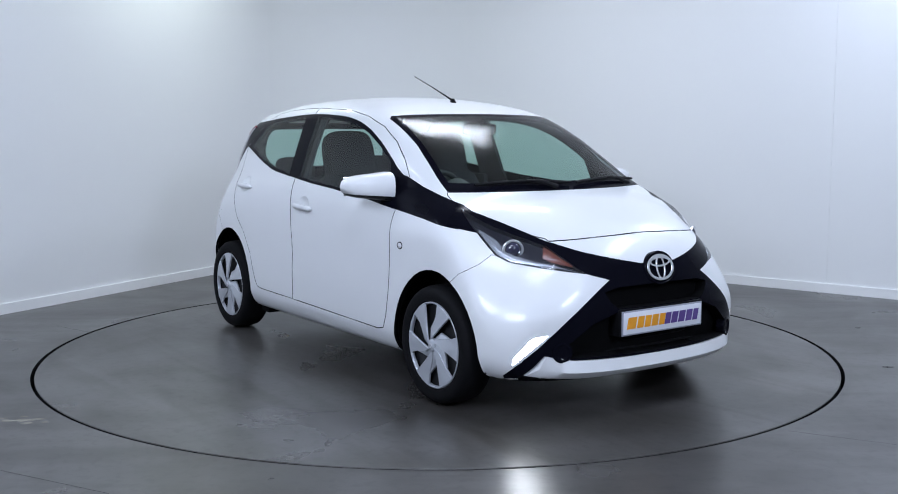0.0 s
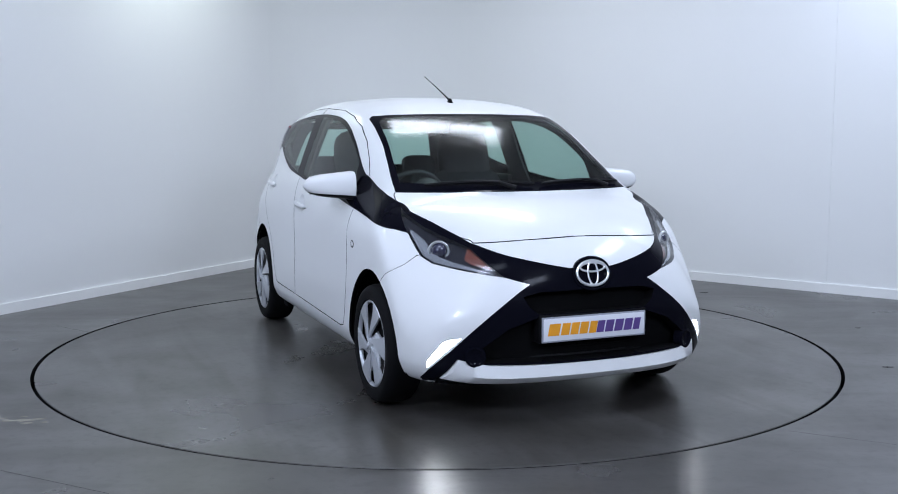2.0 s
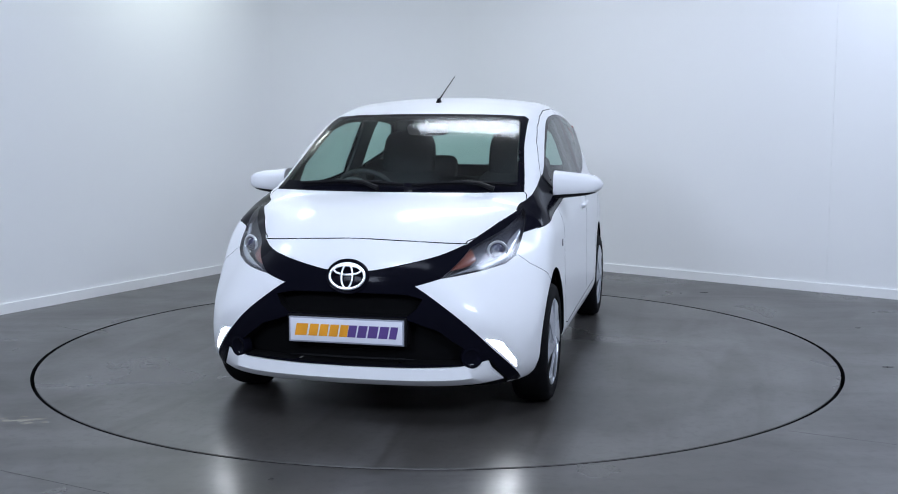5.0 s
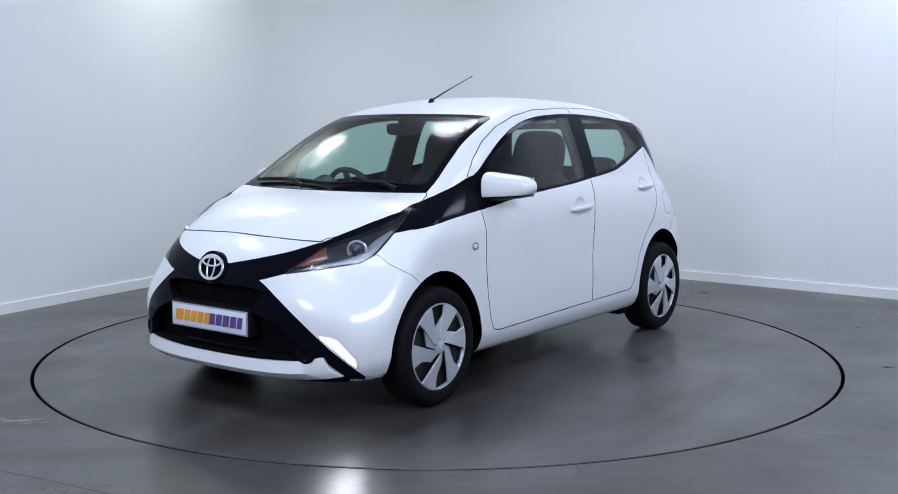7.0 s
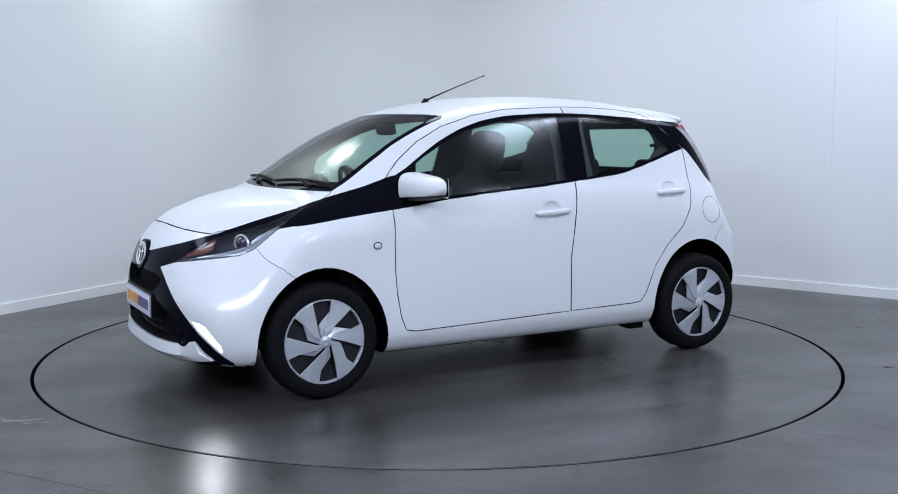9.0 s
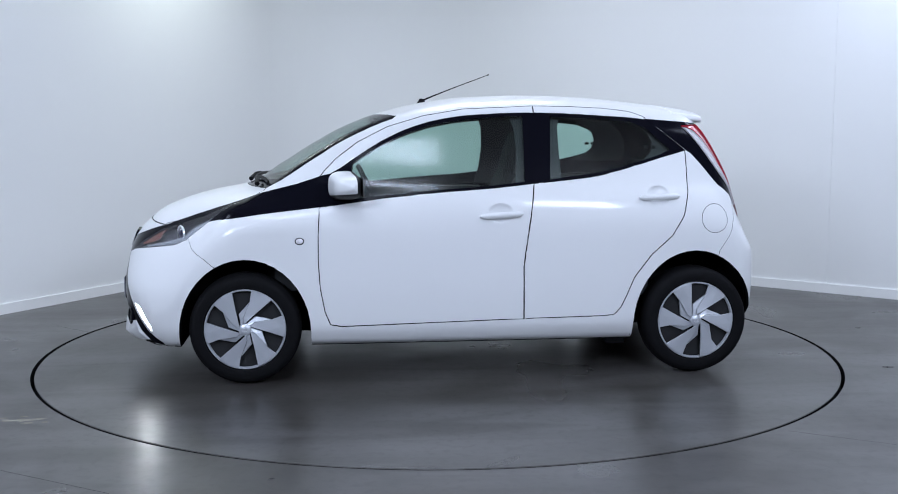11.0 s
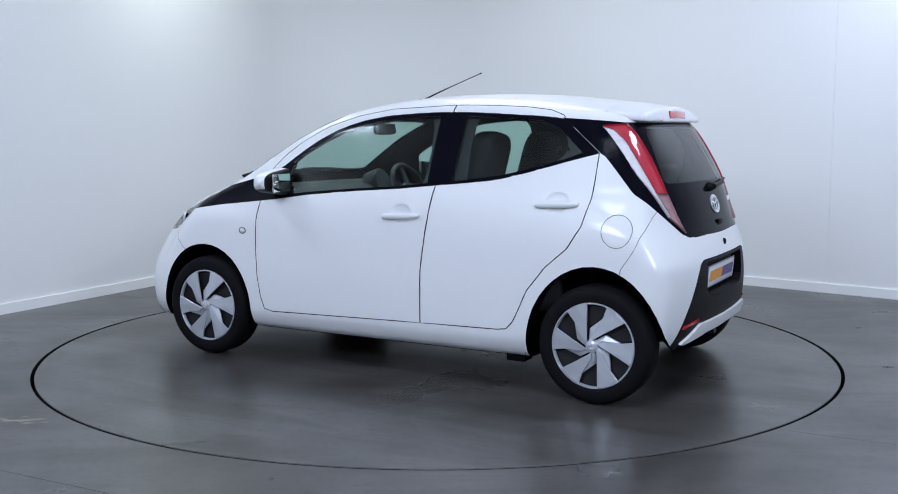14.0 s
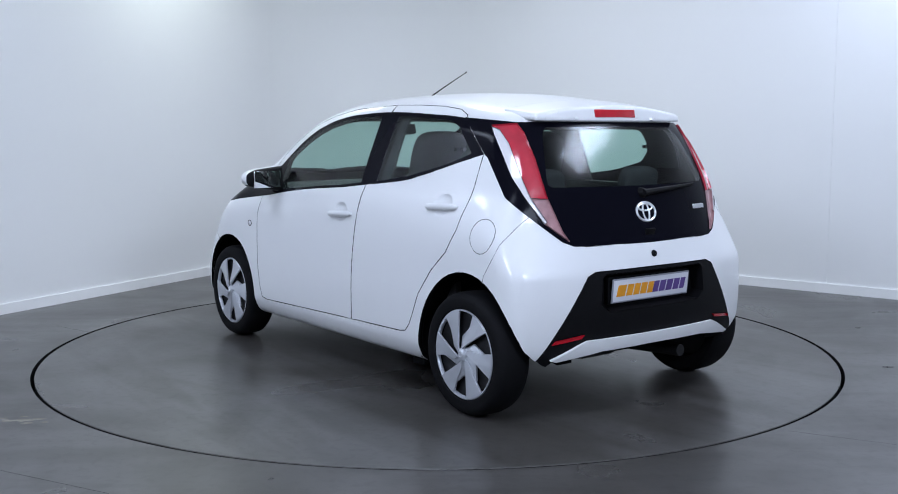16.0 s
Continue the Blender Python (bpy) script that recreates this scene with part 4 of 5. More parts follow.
for y0, y1, yp in ((0.60, 0.10, 0.50), (0.06, -0.50, -0.06)):
    bm = bmesh.new()
    ys = [y0 + (y1 - y0) * i / 10 for i in range(11)]
    tube(bm, [(screen_x(y, 1.016 + 0.012 * math.sin(math.pi * i / 10)) + 0.020, y, 1.022 + 0.012 * math.sin(math.pi * i / 10)) for i, y in enumerate(ys)], [0.006] + [0.009] * 9 + [0.006], 6)
    wiper = part("windscreen_wiper", bm, MATT, car, "black windscreen wiper")
    bm = bmesh.new()
    ym = (y0 + y1) / 2
    tube(bm, [(screen_x(yp, 0.995) + 0.015, yp, 1.005), (screen_x((yp + ym) / 2, 1.015) + 0.035, (yp + ym) / 2, 1.032), (screen_x(ym, 1.02) + 0.028, ym, 1.038)], [0.013, 0.010, 0.007], 8)
    part("arm", bm, MATT, wiper)

def front_lip():
    """White blade under the intake: top ledge, crease and turned-under lower edge."""
    bm = bmesh.new()
    rows = []
    n = 56
    for i in range(n + 1):
        u = abs(2 * i / n - 1)
        s = 1 if 2 * i >= n else -1
        row = []
        for width, drop, out in ((0.598, 0.0, -0.035), (0.600, 0.0, 0.008), (0.618, 0.62, 0.036), (0.648, 0.93, 0.016), (0.652, 1.0, 0.004), (0.652, 1.0, -0.05)):
            y = width * u
            top = float(curve([(0, 0.274), (0.3, 0.275), (0.8, 0.283), (0.88, 0.292), (1.0, 0.306)], u))
            low = float(curve([(0, 0.192), (0.6, 0.194), (0.85, 0.200), (1.0, 0.214)], u))
            z = top + (low - top) * drop
            taper = 1 - 0.75 * max(0, (u - 0.86) / 0.14)
            row.append(bm.verts.new((screen_x(y, max(z, 0.215)) + (out * taper if out > 0 else out), s * y, z)))
        rows.append(row)
    for p, q in zip(rows, rows[1:]):
        for a, b, c, d in zip(p, q, q[1:], p[1:]):
            bm.faces.new((a, b, c, d))
    bm.faces.new(rows[0])
    bm.faces.new(rows[-1][::-1])
    bmesh.ops.recalc_face_normals(bm, faces=bm.faces)
    return bm


part("front_lip", front_lip(), PAINT, car, "white creased front lip under the intake")
bm = bmesh.new()
tx = tail_x(0, 1.005)
tube(bm, [(tail_x(0.0, 0.998) - 0.025, 0.012, 1.000), (tail_x(-0.2, 1.012) - 0.022, -0.20, 1.014), (tail_x(-0.40, 1.022) - 0.014, -0.40, 1.026)], [0.016, 0.011, 0.006], 8)
lathe(bm, [(0.0005, 0.032), (0.017, 0.030), (0.024, 0.018), (0.026, 0.0)], 18, pose(tx + 0.006, 0.0, 0.998, 0, -90))
part("rear_wiper", bm, MATT, hatch, "black rear wiper")
bm = bmesh.new()
lathe(bm, [(0.0005, 0.010), (0.012, 0.009), (0.016, 0.002), (0.016, -0.01)], 18, pose(tail_x(0, 0.722), 0, 0.722, 0, -90))
part("tailgate_button", bm, MATT, hatch)
bm = bmesh.new()
box(bm, (-0.004, -0.032, -0.022), (0.006, 0.032, 0.022), pose(tail_x(0, 0.815) - 0.001, 0, 0.815, 0, -15), 0.003)
part("latch_cover", bm, MATT, hatch)


# ---- marks and plates ----
def oval_mark(name, m, size, parent):
    """Chrome ovals in a dark dish; m looks along its z."""
    bm = bmesh.new()
    lathe(bm, [(0.0005, 0.001), (0.060, 0.001), (0.070, 0.006), (0.074, 0.004), (0.075, -0.02)], 40, m @ Matrix.Diagonal((size, size * 0.80, size, 1)))
    dish = part(name, bm, BLACK, parent)
    for a, b, wire, up, out in ((0.060, 0.042, 0.0050, 0, 0.008), (0.019, 0.040, 0.0034, 0, 0.009), (0.046, 0.015, 0.0034, 0.020, 0.009)):
        bm = bmesh.new()
        oval_ring(bm, a * size, b * size, wire * size, m @ Matrix.Translation((0, up * size, out * size)), 48, 8, 0.7)
        part("oval", bm, CHROME, dish, "chrome oval of the badge")


FACE_F = Matrix(((0, 0, 1, 0), (1, 0, 0, 0), (0, 1, 0, 0), (0, 0, 0, 1)))
FACE_R = Matrix(((0, 0, -1, 0), (-1, 0, 0, 0), (0, 1, 0, 0), (0, 0, 0, 1)))
oval_mark("front_badge", Matrix.Translation((1.846, 0, 0.662)) @ pose(0, 0, 0, 0, -14) @ FACE_F, 1.30, car)
bm = bmesh.new()
mk = Matrix.Translation((tail_x(0, 0.912) - 0.003, 0, 0.912)) @ pose(0, 0, 0, 0, 17) @ FACE_R
oval_ring(bm, 0.062, 0.044, 0.0055, mk, 48, 8)
oval_ring(bm, 0.020, 0.042, 0.0045, mk, 40, 8)
oval_ring(bm, 0.047, 0.016, 0.0045, mk @ Matrix.Translation((0, 0.021, 0)), 44, 8)
part("rear_badge", bm, CHROME, hatch, "chrome interlocking ovals")
bm = bmesh.new()
for i in range(4):
    y = -0.375 - 0.026 * i
    box(bm, (-0.004, -0.0095, -0.011), (0.003, 0.0095, 0.011), Matrix.Translation((tail_x(y, 0.918) - 0.001, y, 0.918)) @ pose(0, 0, 0, 0, 15, -16), 0.002)
part("model_mark", bm, CHROME, hatch)


def number_plate(name, m, parent):
    """White plate with two rows of slanted printed bars, orange then purple; m looks along its z."""
    bm = bmesh.new()
    box(bm, (-0.26, -0.0555, 0), (0.26, 0.0555, 0.006), m, 0.002)
    plate_ob = part(name, bm, PLATE_EDGE, parent, "white plate with orange and purple print")
    bm = bmesh.new()
    box(bm, (-0.253, -0.049, 0.0062), (0.253, 0.049, 0.0078), m, 0.0006)
    part("plate_face", bm, PLATE_WHITE, plate_ob)
    for colour, x0, widths in ((ORANGE, -0.228, (0.060, 0.044, 0.042, 0.044, 0.040)), (PURPLE, 0.012, (0.040, 0.044, 0.046, 0.044, 0.036))):
        bm = bmesh.new()
        x = x0
        for k, w in enumerate(widths):
            lean = Matrix(((1, 0.2, 0, x), (0, 1, 0, 0), (0, 0, 1, 0), (0, 0, 0, 1)))
            box(bm, (0, -0.026, 0.0080), (w * 0.90, 0.026, 0.0092), m @ lean)
            x += w + 0.003
        part("print", bm, colour, plate_ob, smooth=False)


number_plate("front_plate", Matrix.Translation((1.874, 0, 0.430)) @ FACE_F, car)
number_plate("rear_plate", Matrix.Translation((-1.555, 0, 0.566)) @ pose(0, 0, 0, 0, -5) @ FACE_R, car)
bm = bmesh.new()
box(bm, (1.80, -0.27, 0.37), (1.8735, 0.27, 0.495), bevel=0.008)
part("plate_holder", bm, MATT, front_mask)
bm = bmesh.new()
box(bm, (-1.546, -0.27, 0.505), (-1.520, 0.27, 0.630), bevel=0.006)
part("plate_holder", bm, MATT, rear_bumper)
for i in range(4):
    bm = bmesh.new()
    z = 0.300 + 0.042 * i
    ys = np.linspace(-0.50 + 0.03 * (3 - i) - 0.0, 0.50 - 0.03 * (3 - i), 13)
    tube(bm, [(1.815 - 0.30 * y * y, float(y), z) for y in ys], [0.007] * 13, 6)
    part("grille_bar", bm, MATT, front_mask)
for s in (1, -1):
    bm = bmesh.new()
    lathe(bm, [(0.0005, 0.006), (0.025, 0.004), (0.036, 0.010), (0.046, 0.008), (0.050, -0.03)], 32, pose(screen_x(0.535, 0.322) - 0.004, s * 0.535, 0.322) @ pose(0, 0, 0, 0, 0, s * 22) @ FACE_F)
    part("fog_lamp_blank", bm, BLACK, front_bumper if s > 0 else right_bumper, "round black fog lamp blank")


# ---- side fittings ----
def rod_handle(x0, x1, z0, z1):
    bm = bmesh.new()
    n = 14
    rows = []
    for i in range(n + 1):
        t = i / n
        x, z = x0 + (x1 - x0) * t, z0 + (z1 - z0) * t
        w = 0.0160 * (1 - abs(2 * t - 1) ** 12 * 0.6)
        y = skin_y(x, z) + 0.021 - 0.010 * abs(2 * t - 1) ** 8
        rows.append([bm.verts.new((x, y - 0.006 + 0.012 * math.cos(a), z + w * math.sin(a))) for a in [2 * math.pi * j / 10 for j in range(10)]])
    for p, q in zip(rows, rows[1:]):
        for j in range(10):
            bm.faces.new((p[j], p[(j + 1) % 10], q[(j + 1) % 10], q[j]))
    bm.faces.new(rows[0][::-1])
    bm.faces.new(rows[-1])
    bmesh.ops.recalc_face_normals(bm, faces=bm.faces)
    return bm


def flip(bm, s):
    if s < 0:
        for v in bm.verts:
            v.co.y = -v.co.y
        bmesh.ops.reverse_faces(bm, faces=bm.faces[:])
    return bm


def mirror_shell(lower, rear=False):
    """White upper cap, black lower body or black rear rim of a door mirror."""
    rows = []
    n, k = 16, 28
    for i in range(n + 1):
        t = i / n
        y = 0.735 + 0.245 * t
        cap = max(0.02, 1 - max(0, (t - 0.55) / 0.45) ** 2.6) ** 0.5 * (1 - 0.10 * t)
        zc, hz, hx = 1.004 + 0.002 * t, 0.074 * (1 - 0.30 * t) * cap, 0.088 * cap
        xc = 0.672 - 0.035 * t
        row = []
        for j in range(k):
            a = 2 * math.pi * j / k
            c, q = math.cos(a), math.sin(a)
            ex = 0.55 if c > 0 else 0.30
            row.append((xc + hx * math.copysign(abs(c) ** ex, c) * (1 if c > 0 else 0.62), y, zc + hz * math.copysign(abs(q) ** 0.7, q)))
        rows.append(row)
    bm = bmesh.new()
    vs = [[bm.verts.new(q) for q in row] for row in rows]
    for p, q in zip(vs, vs[1:]):
        for j in range(k):
            bm.faces.new((p[j], p[(j + 1) % k], q[(j + 1) % k], q[j]))
    bm.faces.new(vs[0][::-1])
    bm.faces.new(vs[-1])
    bmesh.ops.recalc_face_normals(bm, faces=bm.faces)
    def shear(co, no, keep_upper):
        bmesh.ops.bisect_plane(bm, geom=bm.verts[:] + bm.edges[:] + bm.faces[:], plane_co=co, plane_no=no, clear_inner=keep_upper, clear_outer=not keep_upper)
    shear((0.632, 0.85, 1.0), (1, 0.14, 0), not rear)
    if not rear:
        shear((0.67, 0.85, 0.966), (0.05, -0.06, 1), not lower)
    return bm


for s in (1, -1):
    door, back = doors[s]
    part("door_handle", flip(rod_handle(-0.012, -0.236, 0.846, 0.858), s), PAINT, door)
    part("door_handle", flip(rod_handle(-0.858, -1.076, 0.933, 0.941), s), PAINT, back)
    shell = part("door_mirror", flip(mirror_shell(False), s), PAINT, car, "white door mirror with a black underside")
    part("mirror_base", flip(mirror_shell(True), s), MATT, shell)
    part("mirror_rim", flip(mirror_shell(False, True), s), MATT, shell)
    bm = bmesh.new()
    box(bm, (-0.004, -0.09, -0.048), (0.004, 0.09, 0.048), pose(0.598, 0.845, 1.004, 0, 0, 8), 0.003)
    part("mirror_glass", flip(bm, s), MIRROR, shell)
    bm = bmesh.new()
    box(bm, (0.62, 0.70, 0.935), (0.74, 0.775, 0.985), None, 0.012)
    part("mirror_foot", flip(bm, s), MATT, shell)
    bm = bmesh.new()
    y = skin_y(0.907, 0.729)
    lathe(bm, [(0.0005, 0.007), (0.010, 0.006), (0.014, 0.003), (0.015, -0.004)], 20, pose(0.907, y, 0.729, -90) @ Matrix.Diagonal((1.35, 1, 1, 1)))
    indicator = part("side_indicator", flip(bm, s), CLEAR_TAIL, car)
    bm = bmesh.new()
    oval_ring(bm, 0.021, 0.016, 0.003, pose(0.907, y + 0.001, 0.729, -90), 28, 6)
    part("bezel", flip(bm, s), STEEL, indicator)
    bm = bmesh.new()
    for lx in (-0.925, -0.965):
        box(bm, (lx - 0.012, skin_y(lx, 1.195) - 0.035, 1.188), (lx + 0.012, skin_y(lx, 1.195) - 0.012, 1.206), None, 0.004)
    part("window_latch", flip(bm, s), MATT, back)
    # headlamp innards, set in the bowl under the lens
    def on_lamp(h, z, deep):
        """A place under the lens, h across the corner and z up."""
        q = np.linspace(1.0, 2.8, 700)
        xs, ys = (q - h * 1.41421) / 2, (q + h * 1.41421) / 2
        k = np.where(body_field(xs, ys, np.full(700, z)) < 0)[0][-1]
        best = (float(xs[k]), float(ys[k]))
        return Vector((best[0] - deep * R2, best[1] - deep * R2, z))
    lamp_ob = [o for o in bpy.data.objects if o.name.startswith("headlamp") and o.data][0 if s > 0 else 1]
    c = on_lamp(-0.655, 0.752, 0.012)
    bm = bmesh.new()
    lathe(bm, [(0.0005, 0.018), (0.020, 0.014), (0.034, 0.002), (0.036, -0.006)], 32, Matrix.Translation(c) @ pose(0, 0, 0, 0, 0, 28) @ FACE_F)
    part("projector_lens", flip(bm, s), PROJECTOR, lamp_ob, "round projector lens")
    bm = bmesh.new()
    oval_ring(bm, 0.043, 0.040, 0.006, Matrix.Translation(c) @ pose(0, 0, 0, 0, 0, 28) @ FACE_F, 36, 6)
    part("projector_ring", flip(bm, s), CHROME, lamp_ob)
    def lamp_sheet(low, high, deep):
        """A curved sheet in the bowl between two lines."""
        b2 = bmesh.new()
        rows = []
        for (h0, z0), (h1, z1) in zip(low, high):
            rows.append([b2.verts.new(on_lamp(h0 + (h1 - h0) * k / 3, z0 + (z1 - z0) * k / 3, deep - 0.004 * math.sin(math.pi * k / 3))) for k in range(4)])
        for p, q in zip(rows, rows[1:]):
            for k in range(3):
                b2.faces.new((p[k], q[k], q[k + 1], p[k + 1]))
        bmesh.ops.recalc_face_normals(b2, faces=b2.faces)
        ext = bmesh.ops.extrude_face_region(b2, geom=b2.faces[:])
        bmesh.ops.translate(b2, verts=[v for v in ext["geom"] if isinstance(v, bmesh.types.BMVert)], vec=(-0.003, -0.003, 0))
        bmesh.ops.recalc_face_normals(b2, faces=b2.faces)
        return b2
    amber = lamp_sheet([(-0.925, 0.684), (-0.875, 0.693), (-0.83, 0.703), (-0.79, 0.720)], [(-0.925, 0.694), (-0.875, 0.722), (-0.83, 0.748), (-0.79, 0.766)], 0.016)
    part("indicator_reflector", flip(amber, s), AMBER, lamp_ob, "amber indicator reflector")
    strip = lamp_sheet([(-0.975, 0.660), (-0.852, 0.677), (-0.747, 0.689), (-0.648, 0.703), (-0.586, 0.730), (-0.550, 0.763), (-0.488, 0.825)],
                       [(-0.93, 0.668), (-0.852, 0.689), (-0.747, 0.707), (-0.662, 0.727), (-0.612, 0.756), (-0.575, 0.790), (-0.492, 0.834)], 0.010)
    part("reflector_strip", flip(strip, s), STRIP, lamp_ob, "bright strip along the lower edge")

# ---- cabin ----
def soft_box(bm, lo, hi, m=None, r=0.03):
    """A cushion: a block with fully rounded edges."""
    c = Vector([(a + b) / 2 for a, b in zip(lo, hi)])
    h = [(b - a) / 2 for a, b in zip(lo, hi)]
    bmesh.ops.create_cube(bm, size=2)
    bmesh.ops.subdivide_edges(bm, edges=bm.edges[:], cuts=7, use_grid_fill=True)
    for v in bm.verts:
        n = sum(abs(q) ** 4.5 for q in v.co) ** (1 / 4.5)
        v.co = (m or Matrix()) @ (c + Vector([q / n * k for q, k in zip(v.co, h)]))
    return bm


def front_seat(y):
    bm = bmesh.new()
    soft_box(bm, (-0.28, -0.24, 0.36), (0.24, 0.24, 0.52), pose(0, y, 0, 0, -4), 0.045)
    seat = part("front_seat", bm, FABRIC, car, "dark fabric front seat with a tall built-in headrest")
    lean = pose(-0.20, y, 0.46, 0, -15)
    bm = bmesh.new()
    soft_box(bm, (-0.10, -0.245, -0.04), (0.07, 0.245, 0.60), lean)
    part("backrest", bm, FABRIC, seat)
    bm = bmesh.new()
    soft_box(bm, (-0.075, -0.165, 0.42), (0.055, 0.165, 0.845), lean)
    part("headrest", bm, FABRIC, seat)
    for s in (-1, 1):
        bm = bmesh.new()
        soft_box(bm, (0.02, s * 0.20 - 0.045, 0.04), (0.105, s * 0.20 + 0.045, 0.46), lean, 0.035)
        part("side_bolster", bm, FABRIC_LIGHT, seat)


front_seat(0.345)
front_seat(-0.345)
bm = bmesh.new()
soft_box(bm, (-1.02, -0.58, 0.42), (-0.56, 0.58, 0.56), None, 0.04)
bench = part("rear_bench", bm, FABRIC, car, "dark fabric rear bench")
bm = bmesh.new()
soft_box(bm, (-0.06, -0.58, 0.0), (0.06, 0.58, 0.47), pose(-1.03, 0, 0.50, 0, -14), 0.045)
part("backrest", bm, FABRIC, bench)
for y in (0.33, -0.33):
    bm = bmesh.new()
    soft_box(bm, (-0.045, -0.12, 0.44), (0.04, 0.12, 0.62), pose(-1.03, y, 0.50, 0, -14), 0.04)
    part("headrest", bm, FABRIC, bench)

bm = bmesh.new()
prof = [(1.16, 0.955), (1.02, 0.965), (0.86, 0.962), (0.74, 0.94), (0.70, 0.90), (0.71, 0.78), (0.78, 0.62), (0.80, 0.45), (1.16, 0.45)]
ends = [[bm.verts.new((x - 0.12 * (abs(y) / 0.62) ** 2 * (x > 1.0), y, z)) for x, z in prof] for y in (-0.62, -0.4, -0.15, 0.15, 0.4, 0.62)]
for p, q in zip(ends, ends[1:]):
    for i in range(len(prof)):
        bm.faces.new((p[i], p[(i + 1) % len(prof)], q[(i + 1) % len(prof)], q[i]))
bm.faces.new(ends[0][::-1])
bm.faces.new(ends[-1])
bmesh.ops.recalc_face_normals(bm, faces=bm.faces)
dash = part("dashboard", bm, DASH, car, "dark plastic dashboard")
bm = bmesh.new()
lathe(bm, [(0.0005, 0.0), (0.085, 0.0), (0.095, -0.015), (0.095, -0.10)], 28, pose(0.70, -0.345, 0.955, 0, -70))
part("instrument_pod", bm, DASH, dash)
for y in (-0.57, 0.57):
    bm = bmesh.new()
    oval_ring(bm, 0.05, 0.05, 0.010, pose(0.705, y, 0.865, 0, 90), 24, 6)
    part("air_vent", bm, CHROME, dash)
wheel_m = pose(0.50, -0.345, 0.902, 0, -64)
bm = bmesh.new()
oval_ring(bm, 0.178, 0.178, 0.0155, wheel_m, 48, 10)
steering = part("steering_wheel", bm, DASH, car, "black three-spoke steering wheel")
bm = bmesh.new()
lathe(bm, [(0.0005, 0.015), (0.05, 0.012), (0.068, -0.002), (0.06, -0.05)], 24, wheel_m)
for a in (0, 180, 270):
    box(bm, (0.04, -0.02, -0.012), (0.175, 0.02, 0.004), wheel_m @ pose(0, 0, 0, 0, 0, a + 90), 0.004)
tube(bm, [wheel_m @ Vector((0, 0, -0.02)), (0.74, -0.345, 0.80)], [0.035, 0.045], 10)
part("steering_hub", bm, DASH, steering)
bm = bmesh.new()
soft_box(bm, (-0.012, -0.115, -0.034), (0.014, 0.115, 0.034), pose(0.475, 0, 1.290, 0, 12), 0.012)
tube(bm, [(0.485, 0, 1.31), (0.52, 0, 1.355)], [0.010, 0.012], 8)
rear_view = part("interior_mirror", bm, MATT, car, "black interior rear-view mirror")
bm = bmesh.new()
box(bm, (-0.0145, -0.105, -0.028), (-0.0125, 0.105, 0.028), pose(0.475, 0, 1.290, 0, 12))
part("glass", bm, MIRROR, rear_view)


def pillar_trim(outline, s):
    """A moulded plate that follows the skin's inner side; outline in x and z, a fan of rows from its front edge to its rear edge."""
    bm = bmesh.new()
    rows = []
    for x0, x1, z in outline:
        xs = [x0 + (x1 - x0) * k / 4 for k in range(5)]
        rows.append([(bm.verts.new((x, s * (skin_y(x, z) - 0.034), z)), bm.verts.new((x, s * (skin_y(x, z) - 0.048), z))) for x in xs])
    for p, q in zip(rows, rows[1:]):
        for k in range(4):
            for side in (0, 1):
                bm.faces.new((p[k][side], q[k][side], q[k + 1][side], p[k + 1][side]))
        for k in (0, 4):
            bm.faces.new((p[k][0], q[k][0], q[k][1], p[k][1]))
    for row in (rows[0], rows[-1]):
        for k in range(4):
            bm.faces.new((row[k][0], row[k + 1][0], row[k + 1][1], row[k][1]))
    bmesh.ops.recalc_face_normals(bm, faces=bm.faces)
    return bm


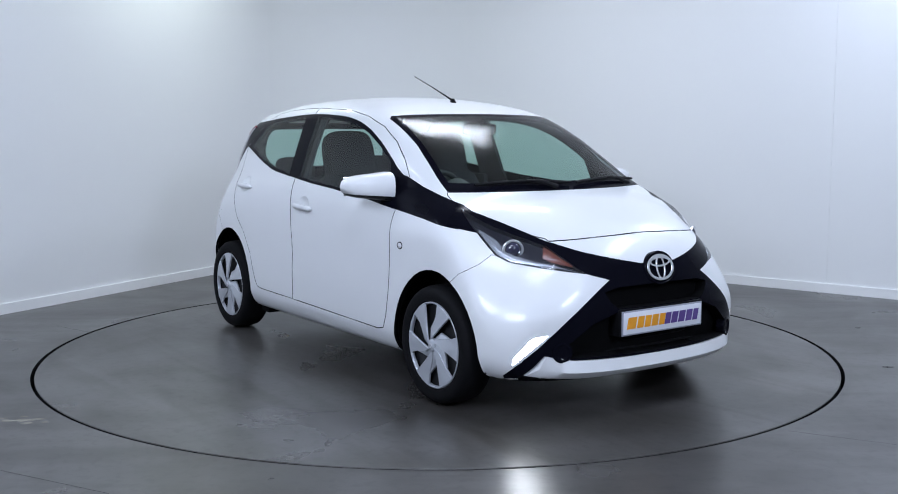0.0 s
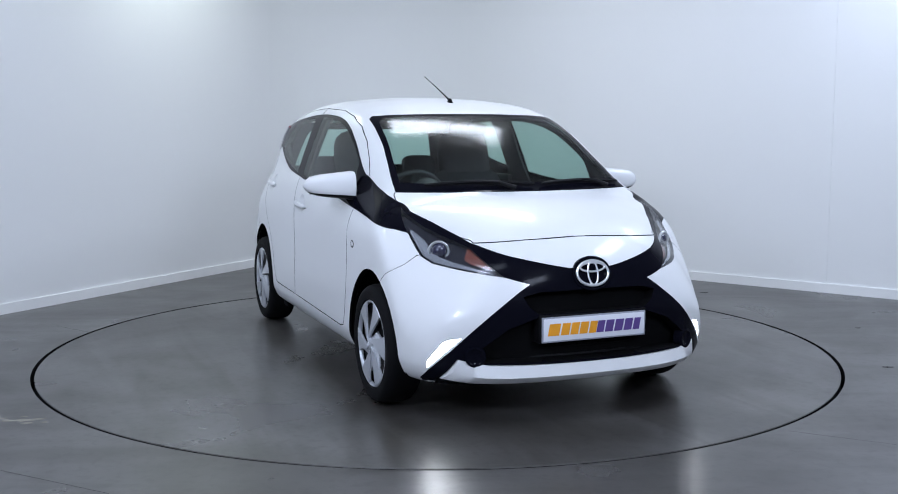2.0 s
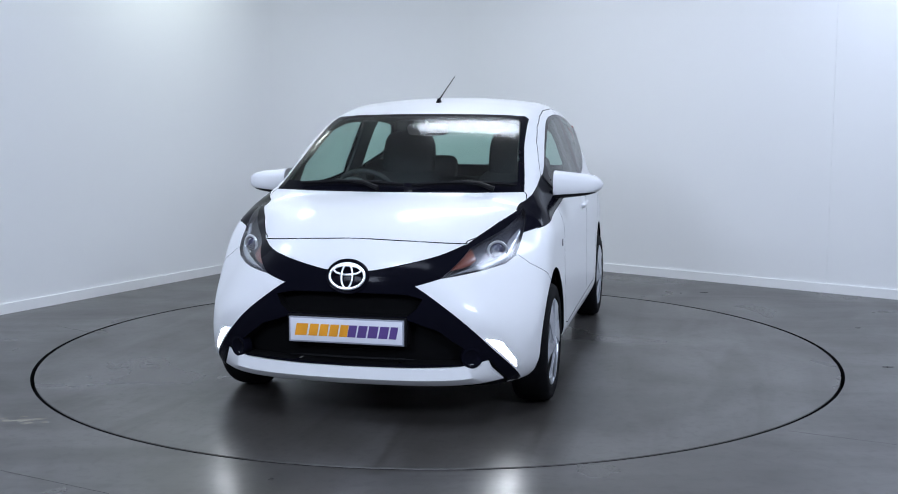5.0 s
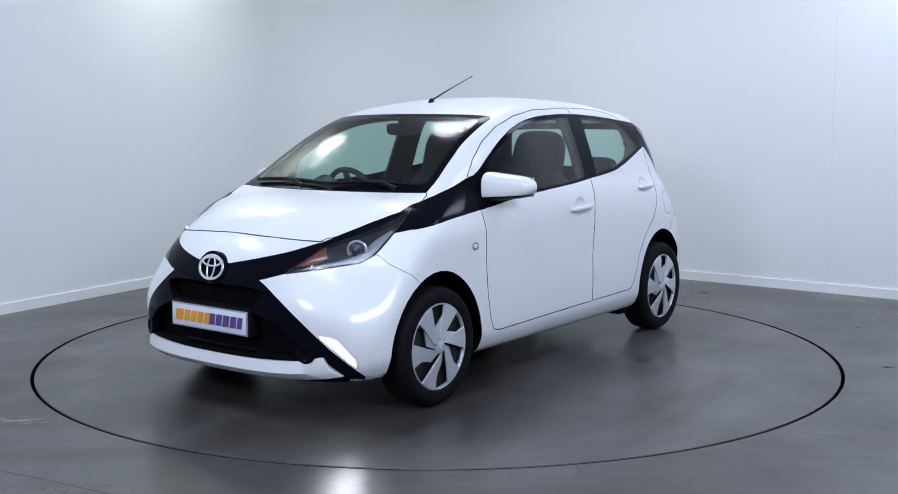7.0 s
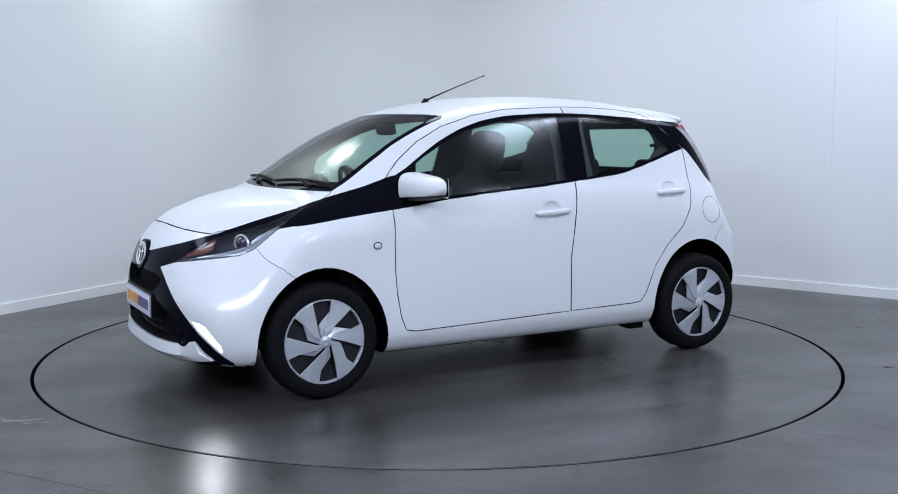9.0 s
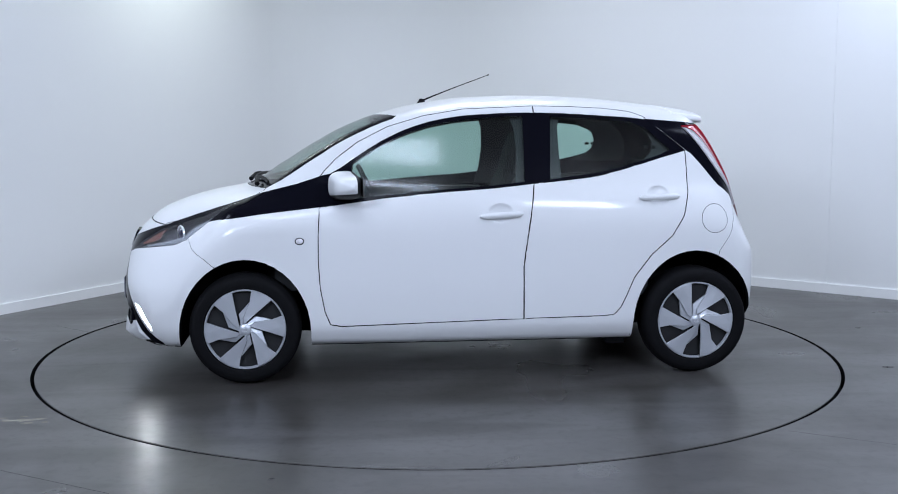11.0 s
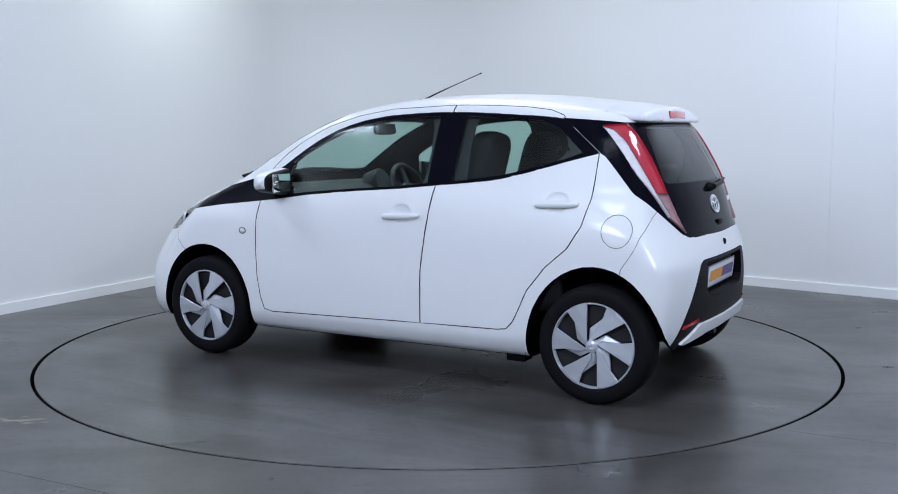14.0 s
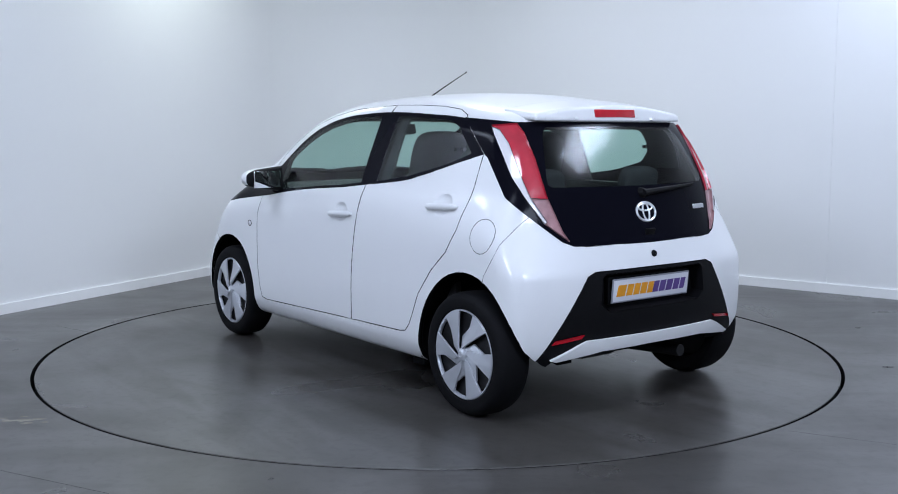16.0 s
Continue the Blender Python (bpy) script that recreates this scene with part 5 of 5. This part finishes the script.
for s in (1, -1):
    part("centre_pillar_trim", pillar_trim([(-0.19, -0.46, 0.94), (-0.215, -0.455, 1.05), (-0.225, -0.45, 1.18), (-0.215, -0.45, 1.30), (-0.19, -0.47, 1.36)], s), DASH, car, "dark plastic centre pillar lining")
    part("rear_pillar_trim", pillar_trim([(-0.82, -1.16, 1.085), (-0.90, -1.17, 1.12), (-0.955, -1.17, 1.17), (-0.965, -1.16, 1.22), (-0.945, -1.13, 1.27), (-0.895, -1.08, 1.31), (-0.82, -1.04, 1.345)], s), DASH, car, "dark plastic rear pillar lining")
bm = bmesh.new()
box(bm, (-1.30, -0.62, 0.30), (1.1, 0.62, 0.34), None, 0.01)
part("cabin_floor", bm, DEEP, car)
bm = bmesh.new()
soft_box(bm, (-0.30, -0.09, 0.34), (0.75, 0.09, 0.50), None, 0.03)
part("centre_console", bm, DASH, car)
for s in (1, -1):
    bm = bmesh.new()
    box(bm, (-0.22, s * 0.655 - 0.02, 0.40), (0.70, s * 0.655 + 0.02, 0.93), None, 0.02)
    part("door_card", bm, DASH, doors[s][0], "dark plastic door lining")
    bm = bmesh.new()
    box(bm, (-0.95, s * 0.655 - 0.02, 0.40), (-0.32, s * 0.655 + 0.02, 1.00), None, 0.02)
    part("door_card", bm, DASH, doors[s][1], "dark plastic door lining")


# ---- the turntable turns, and the car with it ----
TURN = [(0.0, -55.3), (0.5, -56.12), (1.0, -58.42), (1.5, -62.3), (2.0, -68.06), (2.5, -73.87), (3.0, -79.96), (3.5, -85.75), (4.0, -91.93), (4.2, -94.39), (6.3, -119.24), (6.5, -121.61),
        (7.0, -127.66), (7.5, -133.47), (8.0, -139.5), (8.5, -145.34), (9.0, -151.4), (9.2, -153.82), (11.3, -177.44), (11.5, -179.69), (12.0, -185.63), (12.5, -191.45), (13.0, -197.39),
        (13.5, -203.24), (14.0, -209.27), (14.5, -215.14), (15.0, -221.27), (15.5, -227.04), (16.0, -233.11)]


def motions():
    walk(turntable, [(t, pose(0, 0, 0, 0, 0, a)) for t, a in TURN])
    walk(car, [(t, pose(0, 0, 0, 0, 0, a) @ Matrix.Translation((*CAR_SHIFT, 0))) for t, a in TURN])


motions()
